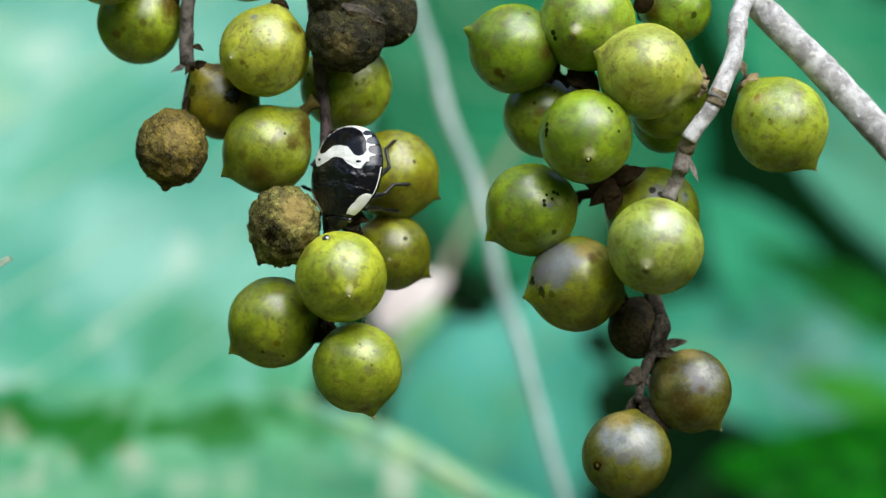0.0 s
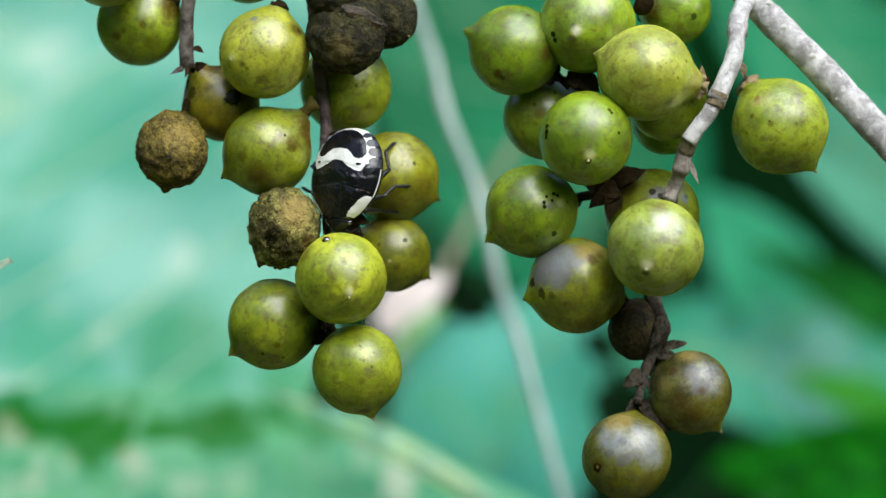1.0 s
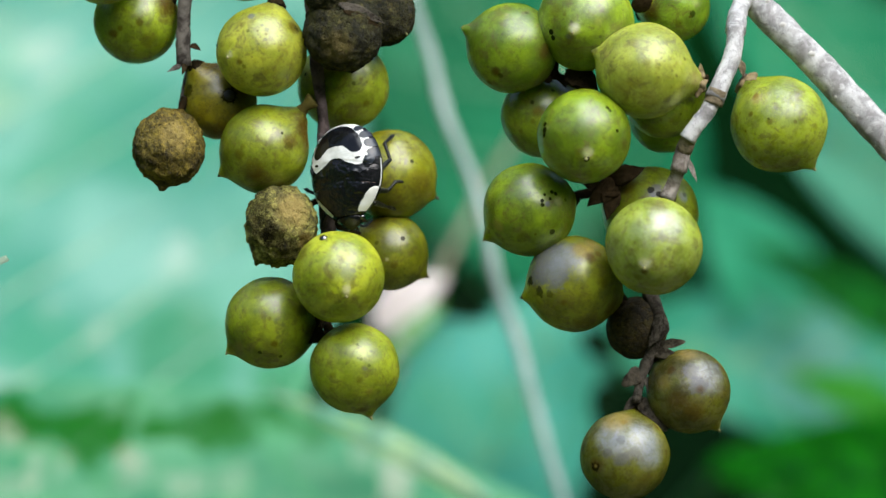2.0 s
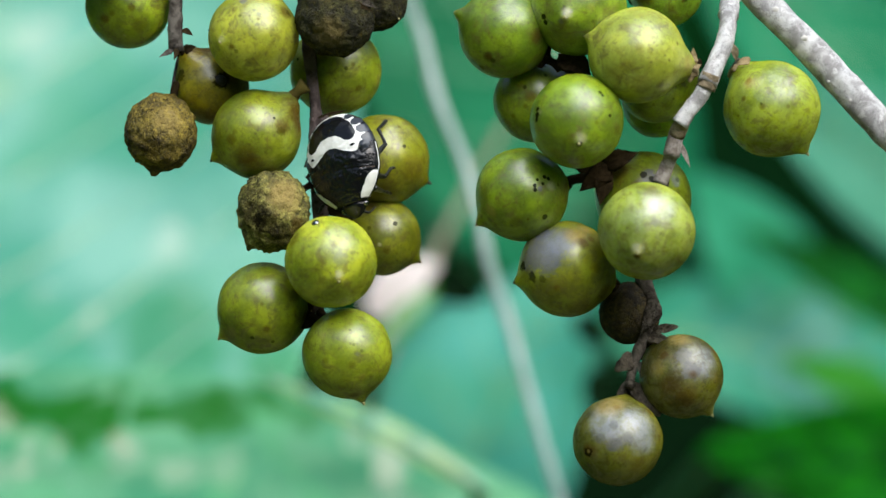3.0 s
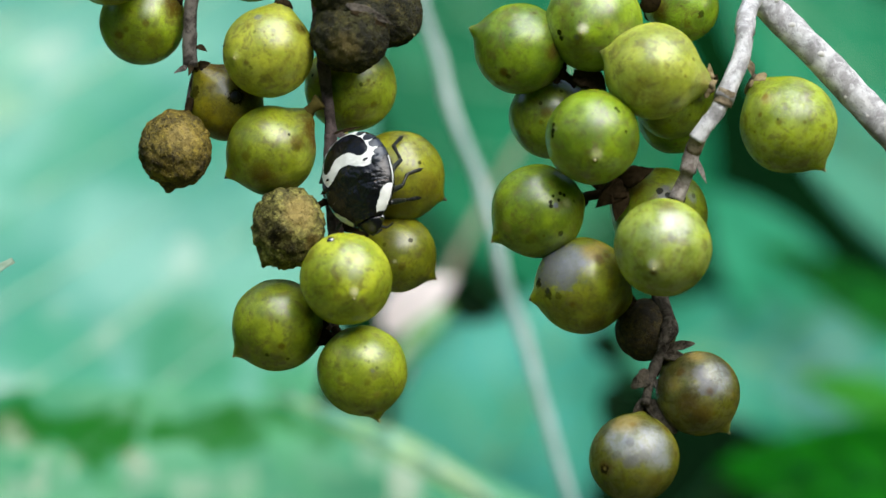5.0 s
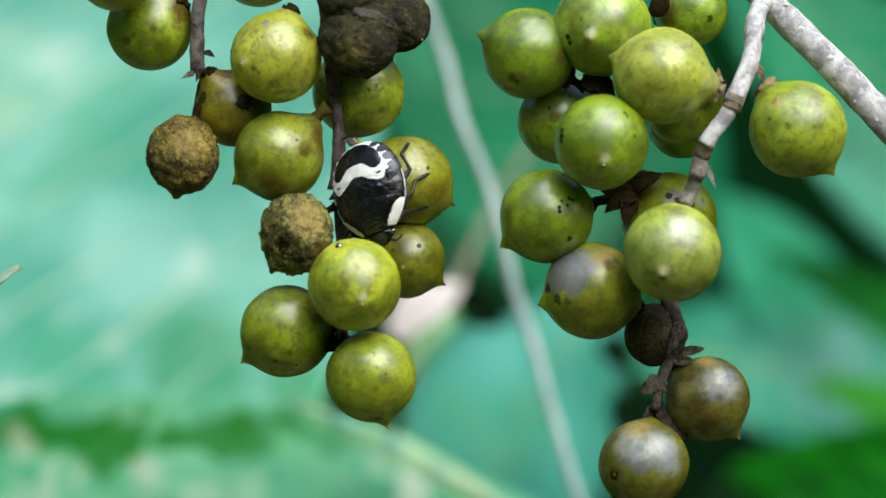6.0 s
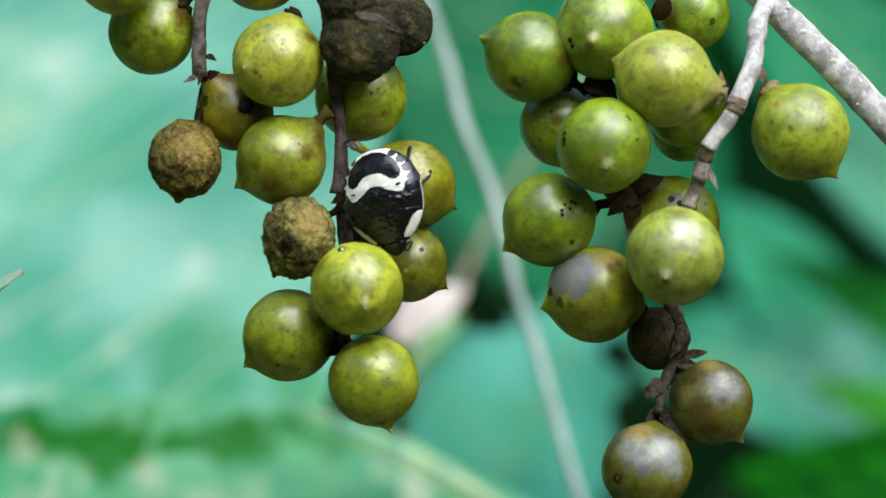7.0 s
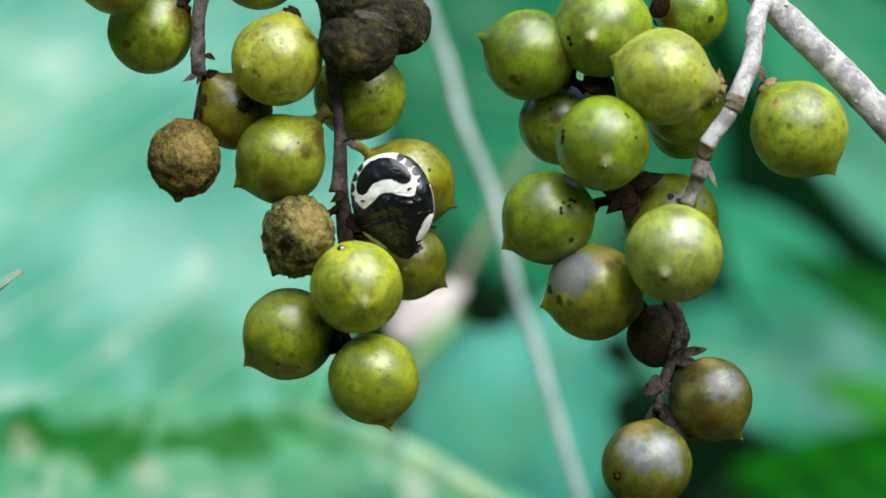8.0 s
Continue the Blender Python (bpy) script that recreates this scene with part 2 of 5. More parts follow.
def glide(points, steps):
    """A smooth line through the points (Catmull-Rom)."""
    pts = [Vector(p) for p in points]
    if len(pts) < 3:
        return [pts[0].lerp(pts[-1], i / steps) for i in range(steps + 1)]
    ext = [2 * pts[0] - pts[1]] + pts + [2 * pts[-1] - pts[-2]]
    out = []
    for i in range(1, len(ext) - 2):
        a, b, c, d = ext[i - 1:i + 3]
        for k in range(steps):
            t = k / steps
            out.append(0.5 * (2 * b + (c - a) * t + (2 * a - 5 * b + 4 * c - d) * t * t + (3 * b - a - 3 * c + d) * t ** 3))
    out.append(pts[-1])
    return out


def add_tube(bm, points, radii, steps=6, sides=14, rough=0.0, node_every=0, swell=0.0, seed=0.0, grain=1.0):
    """A closed tapering tube with an uneven skin and, if wanted, swollen nodes. grain: lumps per unit length."""
    line = glide(points, steps)
    n = len(line)
    rad = [float(np.interp(i / (n - 1), np.linspace(0, 1, len(radii)), radii)) for i in range(n)]
    ring_before, side = None, Vector((0, -1, 0.3))
    for i, p in enumerate(line):
        along = (line[min(i + 1, n - 1)] - line[max(i - 1, 0)]).normalized()
        side = (side - along * side.dot(along)).normalized()
        up = along.cross(side)
        r = rad[i]
        if node_every:
            r *= 1 + swell * (1 - (i % node_every) / node_every) ** 3
        ring = []
        for k in range(sides):
            a = 2 * math.pi * k / sides
            d = side * math.cos(a) + up * math.sin(a)
            lump = 1 + rough * noise.noise((p + d * r) * grain + Vector((seed, 0, 0)))
            ring.append(bm.verts.new(p + d * r * lump))
        if ring_before:
            for k in range(sides):
                bm.faces.new((ring_before[k], ring_before[(k + 1) % sides], ring[(k + 1) % sides], ring[k]))
        else:
            bm.faces.new(ring[::-1])
        ring_before = ring
    bm.faces.new(ring_before)
    return bm


def tube(name, points, radii, material, parent=None, label="", **more):
    return bm_part(name, add_tube(bmesh.new(), points, radii, **more), material, parent, label)


def thing(name, label, category, place, group=""):
    ob = new(name)
    ob.empty_display_size = 0.005
    ob.location = place
    return tagged(ob, label, category, group)


def world_child(ob, parent):
    """Keeps ob where it was built although its parent stands elsewhere."""
    ob.matrix_parent_inverse = Matrix.Translation(parent.matrix_basis.translation).inverted()
    return ob


def ball(level):
    bm = bmesh.new()
    bmesh.ops.create_icosphere(bm, subdivisions=level, radius=1)
    co = np.array([v.co[:] for v in bm.verts])
    faces = [[v.index for v in f.verts] for f in bm.faces]
    bm.free()
    return co, faces


BALL, BALL_FACES = ball(5)
SMALL, SMALL_FACES = ball(3)


def mesh_from(co, faces, name):
    mesh = bpy.data.meshes.new(name)
    mesh.from_pydata([tuple(c) for c in co], [], faces)
    mesh.update()
    return mesh


# ---- berries ----
def berry(cluster, centre, radius, tip, joint, skin, label="", tall=1.0, crust=0.0, tip_mat=None, neck=0.12, nub=0.13, calyx=5, stalk_mat=None, stalk=0.9, bract_mat=None):
    """One berry with its pointed tip, its calyx and the stalk that joins it to the stem."""
    place = mm(*centre)
    tip = Vector(tip).normalized()
    end = mm(*joint)
    r = radius / 1000
    back = (end - place).normalized()
    seed = Vector(centre) * 0.37
    t = np.arccos(np.clip(BALL @ np.array(tip), -1, 1))
    s = np.arccos(np.clip(BALL @ np.array(back), -1, 1))
    grow = 1 + nub * np.exp(-(t / 0.11) ** 2) + 0.05 * np.exp(-(t / 0.30) ** 2) + neck * np.exp(-(s / 0.30) ** 2)
    # faint creases that run up to the stalk
    side = back.orthogonal().normalized()
    turn = np.arctan2(BALL @ np.array(back.cross(side)), BALL @ np.array(side))
    crease = np.array([noise.noise(Vector((math.cos(q) * 2.2, math.sin(q) * 2.2, seed.z))) for q in turn])
    grow = grow + 0.26 * neck * np.exp(-(s / 0.50) ** 2) * crease * np.clip(s / 0.2, 0, 1)
    lumps = np.array([noise.noise(Vector(c) * 1.7 + seed) * 0.022 for c in BALL])
    if crust:
        lumps += np.array([crust * (0.026 * noise.noise(Vector(c) * 4.5 + seed) + 0.022 * abs(noise.noise(Vector(c) * 9 + seed)) + 0.018 * noise.noise(Vector(c) * 19 + seed) + 0.012 * noise.noise(Vector(c) * 38 + seed)) for c in BALL])
    ob = mesh_part("berry", mesh_from(BALL * (grow + lumps)[:, None] * np.array((1, 1, tall)), BALL_FACES, "berry"), skin, cluster, label)
    ob.matrix_basis = Matrix.Translation(place) @ Matrix.Scale(r, 4)
    world_child(ob, cluster)
    # withered point at the tip
    bm = bmesh.new()
    a = tip * (1 + 0.03 + nub * 0.7)
    b = tip * (1.08 + nub) + Vector((0.02, 0, -0.015))
    add_tube(bm, [a, a.lerp(b, 0.6), b], [0.045, 0.036, 0.012], 3, 8, 0.3, 0, 0, seed.x, 30)
    bm_part("tip", bm, tip_mat or TIP_PALE, ob)
    # stalk
    bm = bmesh.new()
    local = (end - place) / r
    sag = Vector((0.0, 0.05, 0.06))
    add_tube(bm, [back * 0.97, back.lerp(local, 0.5) + sag * 0.5, local], [0.15 * stalk, 0.10 * stalk, 0.13 * stalk], 5, 10, 0.35, 0, 0, seed.y, 7)
    bm_part("stalk", bm, stalk_mat or DRY, ob)
    # withered calyx lobes round the stalk
    if calyx:
        bm = bmesh.new()
        side = back.cross(Vector((0.3, 1, 0.2))).normalized()
        up = back.cross(side)
        rng = random.Random(int(abs(seed.x * 1000)))
        for k in range(calyx):
            ang = 2 * math.pi * (k + rng.uniform(-0.25, 0.25)) / calyx
            d = side * math.cos(ang) + up * math.sin(ang)
            lift = rng.uniform(0.0, 0.08)
            size = rng.uniform(0.18, 0.32)
            hub = 1.0 + neck * 0.7
            p0 = back * (hub + 0.03) + d * 0.05
            p1 = back * (hub - 0.01 + lift * 0.3) + d * size * 0.6
            p2 = back * (hub - 0.06 + lift) + d * size
            add_tube(bm, [p0, p1, p2], [0.07, 0.10, 0.03], 4, 8, 0.7, 0, 0, ang, 8)
        bm_part("calyx", bm, bract_mat or DRY, ob)
    return ob


def bead(ob, direction, size, name="dark_bead", material=None):
    """A small glossy dark bead that sits in the skin of a berry."""
    d = Vector(direction).normalized()
    mesh = mesh_from(SMALL * np.array((size, size, size)) , SMALL_FACES, name)
    made = mesh_part(name, mesh, material or BEAD, ob, "glossy dark bead on the skin")
    made.location = d * (1.0 - size * 0.5)
    return made


def bract(cluster, root, tip, width, material, name="bract", point=0.85):
    """A dry pointed scale that stands out from a stem."""
    a, b = mm(*root), mm(*tip)
    axis = b - a
    length = axis.length
    along = axis / length
    face = Vector((0.25, -1, 0.2))
    face = (face - along * face.dot(along)).normalized()
    across = along.cross(face)
    w = width / 1000
    seed = Vector(root) * 0.7
    co = []
    for x, y, z in SMALL:
        taper = (1 - (0.5 + 0.5 * x) ** 2.4 * point) * 1.15
        ragged = 1 + 0.35 * noise.noise(Vector((x, y, z)) * 1.9 + seed) + 0.25 * noise.noise(Vector((x, y, z)) * 5.0 + seed)
        curl = 0.35 * w * (x * x - 0.4) - 0.45 * w * y * y
        co.append(a + along * length * (0.5 + 0.5 * x) + across * y * w * taper * ragged + face * (z * w * 0.33 * taper * ragged - curl))
    mesh = mesh_from(co, SMALL_FACES, name)
    return world_child(mesh_part(name, mesh, material, cluster), cluster)


# ---- ground: one sheet; banks added round the shrub to darken gaps and shape light ----
def build_ground():
    m = Nodes("floor_and_shade", 0.9)
    a, b = m.noise(3.0, 6, 0.65), m.noise(25, 6, 0.7)
    # near-black green puts the shade behind the leaves into the bank's colour
    col = m.mix(m.band(a, 0.4, 0.62), (0.002, 0.008, 0.003), (0.002, 0.024, 0.005))
    col = m.mix(m.band(b, 0.5, 0.7), col, (0.004, 0.008, 0.003))
    # brown and yellow-green litter added on the unseen flat floor to bounce light
    split = m.add("ShaderNodeSeparateXYZ")
    m.link(m.coord, split.inputs[0])
    edge = m.math("ADD", split.outputs["Z"], m.math("MULTIPLY", m.math("SUBTRACT", a, 0.5), 0.5))
    litter = m.mix(m.band(b, 0.42, 0.6), (0.07, 0.085, 0.025), (0.13, 0.125, 0.05))
    # lighter undergrowth on the unseen other banks, added for green bounce light
    growth = m.mix(m.band(b, 0.40, 0.62), (0.035, 0.085, 0.020), (0.085, 0.17, 0.045))
    col = m.mix(m.band(split.outputs["Y"], 0.2, 0.7), growth, col)
    m.colour(m.mix(m.band(edge, 0.12, 0.3), litter, col))
    m.bsdf.inputs["Specular IOR Level"].default_value = 0.0
    m.bump(b, 0.8, 0.02)
    xs = [-300, -80, -20, -8] + [i * 0.25 for i in range(-16, 17)] + [8, 20, 80, 300]
    ys = [-300, -80, -20, -8, -4] + [i * 0.2 for i in range(-15, 26)] + [8, 20, 80, 300]
    bm = bmesh.new()
    grid = []
    for y in ys:
        row = []
        for x in xs:
            rise = min(max((y - 0.75) / 1.6, (abs(x) - 1.4) / 2.4, (-1.6 - y) / 2.4, 0), 1)
            z = 3.2 * rise * rise * (3 - 2 * rise) + 0.05 * noise.noise(Vector((x * 1.3, y * 1.3, 0)))
            row.append(bm.verts.new((x, y, z)))
        grid.append(row)
    for i in range(len(ys) - 1):
        for j in range(len(xs) - 1):
            bm.faces.new((grid[i][j], grid[i][j + 1], grid[i + 1][j + 1], grid[i + 1][j]))
    ob = bm_part("ground", bm, m.mat)
    tagged(ob, "forest floor with leaf litter and banks added to darken gaps and shape light", "ground", kind="structure")


build_ground()


# ---- broad leaves behind the fruit ----
def leaf_blade(plant, base, tip, half, tilt, skin, vein_skin, label="", name="leaf", arch=0.08, cup=0.12, ribs=7, rib=0.9, slant=0.35, quilt=0.02, droop=0.0, fat=0.75):
    """A broad leaf from base to tip with a midrib and side veins as pieces of their own. tilt: degrees by which its face looks up."""
    base, tip = mm(*base), mm(*tip)
    axis = tip - base
    length = axis.length
    along = axis / length
    face = Vector((0, -1, 0))
    face = (face - along * face.dot(along)).normalized()
    side = along.cross(face)
    if side.z > 0:
        side = -side
    # side points down in the picture; lifting the face turns the lower edge to the viewer
    ang = radians(tilt)
    down = side * math.cos(ang) + face * math.sin(ang)
    nrm = face * math.cos(ang) - side * math.sin(ang)
    half = half / 1000
    seed = base * 31

    def width(u):
        return half * max(math.sin(math.pi * u ** fat), 0.0) ** 0.75

    def point(u, v):
        w = width(u)
        bend = arch * length * (1 - (2 * u - 1) ** 2) - droop * length * u * u
        ridge = abs(math.sin(math.pi * (ribs * (u - slant * abs(v) * 0.5))))
        puff = quilt * half * ridge * (1 - abs(v)) * min(1, abs(v) * 5)
        wave = 0.05 * half * noise.noise(Vector((u * 4, v * 2, 0)) + seed)
        edge = 1 + 0.03 * noise.noise(Vector((u * 9, v, 3)) + seed)
        return base + along * length * u + down * v * w * edge + nrm * (bend + cup * w * v * v + puff + wave)

    nu, nv = 56, 28
    bm = bmesh.new()
    grid = [[bm.verts.new(point(i / nu, -1 + 2 * j / nv)) for j in range(nv + 1)] for i in range(nu + 1)]
    for i in range(nu):
        for j in range(nv):
            bm.faces.new((grid[i][j], grid[i + 1][j], grid[i + 1][j + 1], grid[i][j + 1]))
    bmesh.ops.remove_doubles(bm, verts=bm.verts, dist=1e-6)
    blade = world_child(bm_part(name, bm, skin, plant, label), plant)
    solid = blade.modifiers.new("thickness", "SOLIDIFY")
    solid.thickness, solid.offset = 0.0004, -1
    lift = nrm * 0.0003
    pts = [point(u / 12 * 0.98 + 0.01, 0) + lift for u in range(13)]
    tube("midrib", pts, [rib * 0.0016, rib * 0.0004], vein_skin, blade, steps=3, sides=8)
    for k in range(1, ribs):
        for sgn in (-1, 1):
            u0 = k / ribs * 0.9
            pts = []
            for q in range(7):
                v = q / 6 * 0.93
                u = min(u0 + slant * v * 0.5, 0.985)
                pts.append(point(u, sgn * v) + lift)
            tube("vein", pts, [rib * 0.0010, rib * 0.00028], vein_skin, blade, steps=3, sides=7)
    return blade


PALE = (0.72, 0.80, 0.68)
GLINT_CREAM = (0.86, 0.82, 0.70)
SHADE_GREEN = (0.002, 0.15, 0.003)
# pale spots hold glints and sheen as colour; green ones deepen the lower leaf
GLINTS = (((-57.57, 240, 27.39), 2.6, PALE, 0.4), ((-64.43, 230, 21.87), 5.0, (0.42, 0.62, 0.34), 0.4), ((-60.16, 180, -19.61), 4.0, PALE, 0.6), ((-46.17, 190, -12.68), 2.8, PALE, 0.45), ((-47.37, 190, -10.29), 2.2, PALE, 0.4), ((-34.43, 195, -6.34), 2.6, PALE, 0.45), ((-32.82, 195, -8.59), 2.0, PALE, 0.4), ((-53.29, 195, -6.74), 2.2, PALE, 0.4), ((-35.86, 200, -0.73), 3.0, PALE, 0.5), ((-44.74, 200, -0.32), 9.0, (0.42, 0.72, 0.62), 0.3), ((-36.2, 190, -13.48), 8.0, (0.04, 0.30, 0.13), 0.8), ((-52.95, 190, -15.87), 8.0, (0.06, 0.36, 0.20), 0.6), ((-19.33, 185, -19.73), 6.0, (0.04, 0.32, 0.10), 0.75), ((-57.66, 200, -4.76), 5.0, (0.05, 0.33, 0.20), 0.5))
# green row puts the shade along the edge into colour; cream spots hold glints
SHADE_AND_GLINTS = tuple((place, size, SHADE_GREEN, amount) for place, size, amount in (((-59, 130, -23.0), 1.48, 0.8), ((-56.6, 130, -22.9), 1.60, 0.85), ((-54.2, 130, -22.8), 1.94, 0.9), ((-51.6, 130, -23), 2.62, 1), ((-49, 130, -23.3), 2.96, 1), ((-46.4, 130, -23.5), 3.08, 1), ((-43.8, 130, -23.5), 3.08, 1), ((-41.3, 130, -23.1), 2.85, 1), ((-39, 130, -22.5), 2.28, 0.95), ((-37, 130, -22), 1.48, 0.8), ((-44.5, 130, -25.6), 2.05, 0.8), ((-41.8, 130, -25.2), 1.82, 0.7), ((-33, 130, -22), 1.82, 0.65), ((-30.4, 130, -22.6), 2.28, 0.7), ((-27.8, 130, -22.9), 2.62, 0.7), ((-25.2, 130, -22.9), 2.62, 0.65), ((-22.6, 130, -22.6), 2.39, 0.6), ((-20, 130, -22.8), 2.17, 0.6), ((-17.5, 130, -23.6), 2.05, 0.5), ((-15.2, 130, -24.6), 1.94, 0.4))) + (((-56.73, 128, -25.65), 1.6, GLINT_CREAM, 0.30), ((-52.1, 128, -27.48), 2, GLINT_CREAM, 0.30), ((-51.36, 128, -28.22), 1.2, GLINT_CREAM, 0.24), ((-50.26, 128, -26.38), 1.3, GLINT_CREAM, 0.21), ((-39.97, 128, -26.97), 1.4, GLINT_CREAM, 0.24), ((-40.34, 128, -28.59), 1.6, GLINT_CREAM, 0.24), ((-33.36, 128, -31.38), 1.8, GLINT_CREAM, 0.21), ((-14.26, 128, -28.44), 1.6, GLINT_CREAM, 0.18), ((-10.58, 128, -26.38), 1.8, GLINT_CREAM, 0.18), ((-6.17, 128, -30.94), 1.8, GLINT_CREAM, 0.42), ((-26.01, 128, -30.05), 1.6, GLINT_CREAM, 0.15), ((-56.14, 128, -31.52), 2, GLINT_CREAM, 0.18))
LEAF_BLUE = leaf_skin("leaf_blue_green", (0.235, 0.545, 0.42), (0.085, 0.36, 0.262), sheen=0.4, third=(0.05, 0.34, 0.17), glint_noise=0.15, spots=GLINTS)
LEAF_PALE = leaf_skin("leaf_pale_green", (0.14, 0.42, 0.23), (0.05, 0.30, 0.15), sheen=0.12, third=(0.10, 0.46, 0.18), glint_noise=0.25, scale=60, spots=SHADE_AND_GLINTS, ragged_by=0.016)
LEAF_TEAL = leaf_skin("leaf_teal", (0.09, 0.44, 0.355), (0.055, 0.32, 0.235), third=(0.05, 0.33, 0.16), sheen=0.15)
# its two teal spots are glints put into the colour
LEAF_MIX = leaf_skin("leaf_mixed_green", (0.042, 0.36, 0.235), (0.013, 0.20, 0.095), sheen=0.1, scale=45, glint_noise=0.15, spots=(((54.63, 225, -16.57), 7.0, (0.20, 0.52, 0.46), 0.7), ((45.47, 225, -14.07), 6.0, (0.10, 0.42, 0.34), 0.5)))
LEAF_YOUNG = leaf_skin("leaf_young_green", (0.17, 0.44, 0.06), (0.08, 0.32, 0.03))
LEAF_LIME = leaf_skin("leaf_lime", (0.36, 0.60, 0.28), (0.22, 0.48, 0.18))
# mid, dim and shade greens put the leaves' half shade into their colour
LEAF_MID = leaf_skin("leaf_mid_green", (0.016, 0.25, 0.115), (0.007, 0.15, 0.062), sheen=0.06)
LEAF_FRESH = leaf_skin("leaf_fresh_green", (0.058, 0.44, 0.25), (0.03, 0.34, 0.17), sheen=0.08)
LEAF_SOFT = leaf_skin("leaf_soft_green", (0.085, 0.38, 0.25), (0.05, 0.28, 0.165), sheen=0.12, glint_noise=0.1)
LEAF_GRASS = leaf_skin("leaf_grass_green", (0.055, 0.36, 0.035), (0.03, 0.26, 0.02), sheen=0.05)
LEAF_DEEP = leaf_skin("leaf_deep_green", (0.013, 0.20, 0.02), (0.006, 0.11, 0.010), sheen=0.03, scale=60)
# near-black skin that stands for shade between the leaves
GAP_DARK = leaf_skin("gap_dark", (0.004, 0.020, 0.006), (0.002, 0.010, 0.003), sheen=0.02, through_light=0.1)
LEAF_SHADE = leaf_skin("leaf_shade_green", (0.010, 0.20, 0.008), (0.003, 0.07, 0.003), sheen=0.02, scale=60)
LEAF_GREY = leaf_skin("leaf_grey_green", (0.34, 0.46, 0.34), (0.16, 0.28, 0.18), scale=300)
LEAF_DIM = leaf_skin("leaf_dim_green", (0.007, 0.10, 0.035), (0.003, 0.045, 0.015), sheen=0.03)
LEAF_VEIN = leaf_skin("leaf_vein_pale", (0.56, 0.72, 0.52), (0.20, 0.53, 0.40), 0.5, 0.2, 110)
LEAF_VEIN_DIM = leaf_skin("leaf_vein_green", (0.16, 0.40, 0.22), (0.10, 0.30, 0.16), 0.5, 0.2)
DRY_LEAF = leaf_skin("leaf_dry_pink", (0.88, 0.84, 0.80), (0.78, 0.70, 0.66), 0.7, 0.3)

plant = thing("broadleaf_plant", "large blue-green broad leaves on a stem behind the fruit", "plant", (0.03, 0.26, 0.0))
stem = tube("stem", [(0.03, 0.26, -0.02), (0.035, 0.27, 0.4), (0.015, 0.29, 0.8), (0.005, 0.30, 1.09)], [0.009, 0.008, 0.007, 0.004], GREY_BARK, plant, steps=5, rough=0.2, grain=40)
world_child(stem, plant)


def broad_leaf(base, tip, half, tilt, skin, veins, label, **more):
    """A leaf of the plant with its own leaf stalk down to the stem."""
    blade = leaf_blade(plant, base, tip, half, tilt, skin, veins, label, **more)
    foot = Vector((0.005, 0.30, 1.07))
    root = mm(*base)
    low = root.lerp(foot, 0.45) + Vector((-0.012, 0.035, 0))
    tube("leaf_stalk", [root, low, foot], [0.0012, 0.0016, 0.0022], LEAF_VEIN_DIM, blade, steps=5, sides=8)


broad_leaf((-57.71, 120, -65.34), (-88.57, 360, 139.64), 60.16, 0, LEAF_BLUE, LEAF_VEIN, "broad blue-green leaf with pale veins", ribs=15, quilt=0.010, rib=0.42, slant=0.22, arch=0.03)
broad_leaf((-89.33, 135, -34.06), (21.96, 135, -40.36), 15.95, 35, LEAF_PALE, LEAF_VEIN_DIM, "broad pale blue-green leaf with painted cream glints and a shaded edge", ribs=9, quilt=0.03, rib=0.22)
# narrow blade added to stand for the yellow-green margin of the pale leaf
broad_leaf((6.27, 122, -32.72), (-21.43, 122, -18.73), 1.75, 30, LEAF_LIME, LEAF_VEIN, "narrow yellow-green strip added as the pale leaf's margin", ribs=4, rib=0.4)
broad_leaf((-7.08, 146, -15.36), (0.45, 146, -7.46), 1.96, 30, LEAF_YOUNG, LEAF_VEIN, "small young yellow-green leaf", ribs=4, rib=0.4)
broad_leaf((-12.28, 245, -39.15), (4.35, 245, -9.72), 8.96, 15, LEAF_TEAL, LEAF_VEIN_DIM, "smooth blue-green leaf", ribs=6, rib=0.4)
broad_leaf((-4.01, 210, -57.97), (21.87, 230, -3.27), 16.68, 25, LEAF_TEAL, LEAF_VEIN_DIM, "smooth blue-green leaf", ribs=6, rib=0.5)
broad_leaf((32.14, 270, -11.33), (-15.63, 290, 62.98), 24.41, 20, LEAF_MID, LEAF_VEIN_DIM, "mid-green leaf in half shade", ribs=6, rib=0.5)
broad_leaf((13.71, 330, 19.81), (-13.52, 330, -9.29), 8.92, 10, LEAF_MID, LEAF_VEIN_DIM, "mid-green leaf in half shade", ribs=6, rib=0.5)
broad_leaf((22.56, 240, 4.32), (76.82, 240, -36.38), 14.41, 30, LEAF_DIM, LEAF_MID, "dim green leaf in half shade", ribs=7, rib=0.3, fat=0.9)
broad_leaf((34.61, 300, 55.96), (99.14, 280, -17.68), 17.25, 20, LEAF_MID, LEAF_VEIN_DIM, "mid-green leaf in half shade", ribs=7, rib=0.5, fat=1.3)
broad_leaf((84.0, 230, -4.0), (46.5, 230, 23.5), 10.2, 15, LEAF_SOFT, LEAF_VEIN_DIM, "soft blue-green leaf", ribs=7, rib=0.3)
broad_leaf((78.0, 214, -18.5), (44.5, 214, 1.0), 3.6, 15, LEAF_DEEP, LEAF_DIM, "narrow deep green leaf", ribs=5, rib=0.25)
broad_leaf((24.5, 220, -13.8), (90.39, 240, -29.0), 11.3, 25, LEAF_MIX, LEAF_VEIN_DIM, "broad mottled green leaf", ribs=7, rib=0.5)
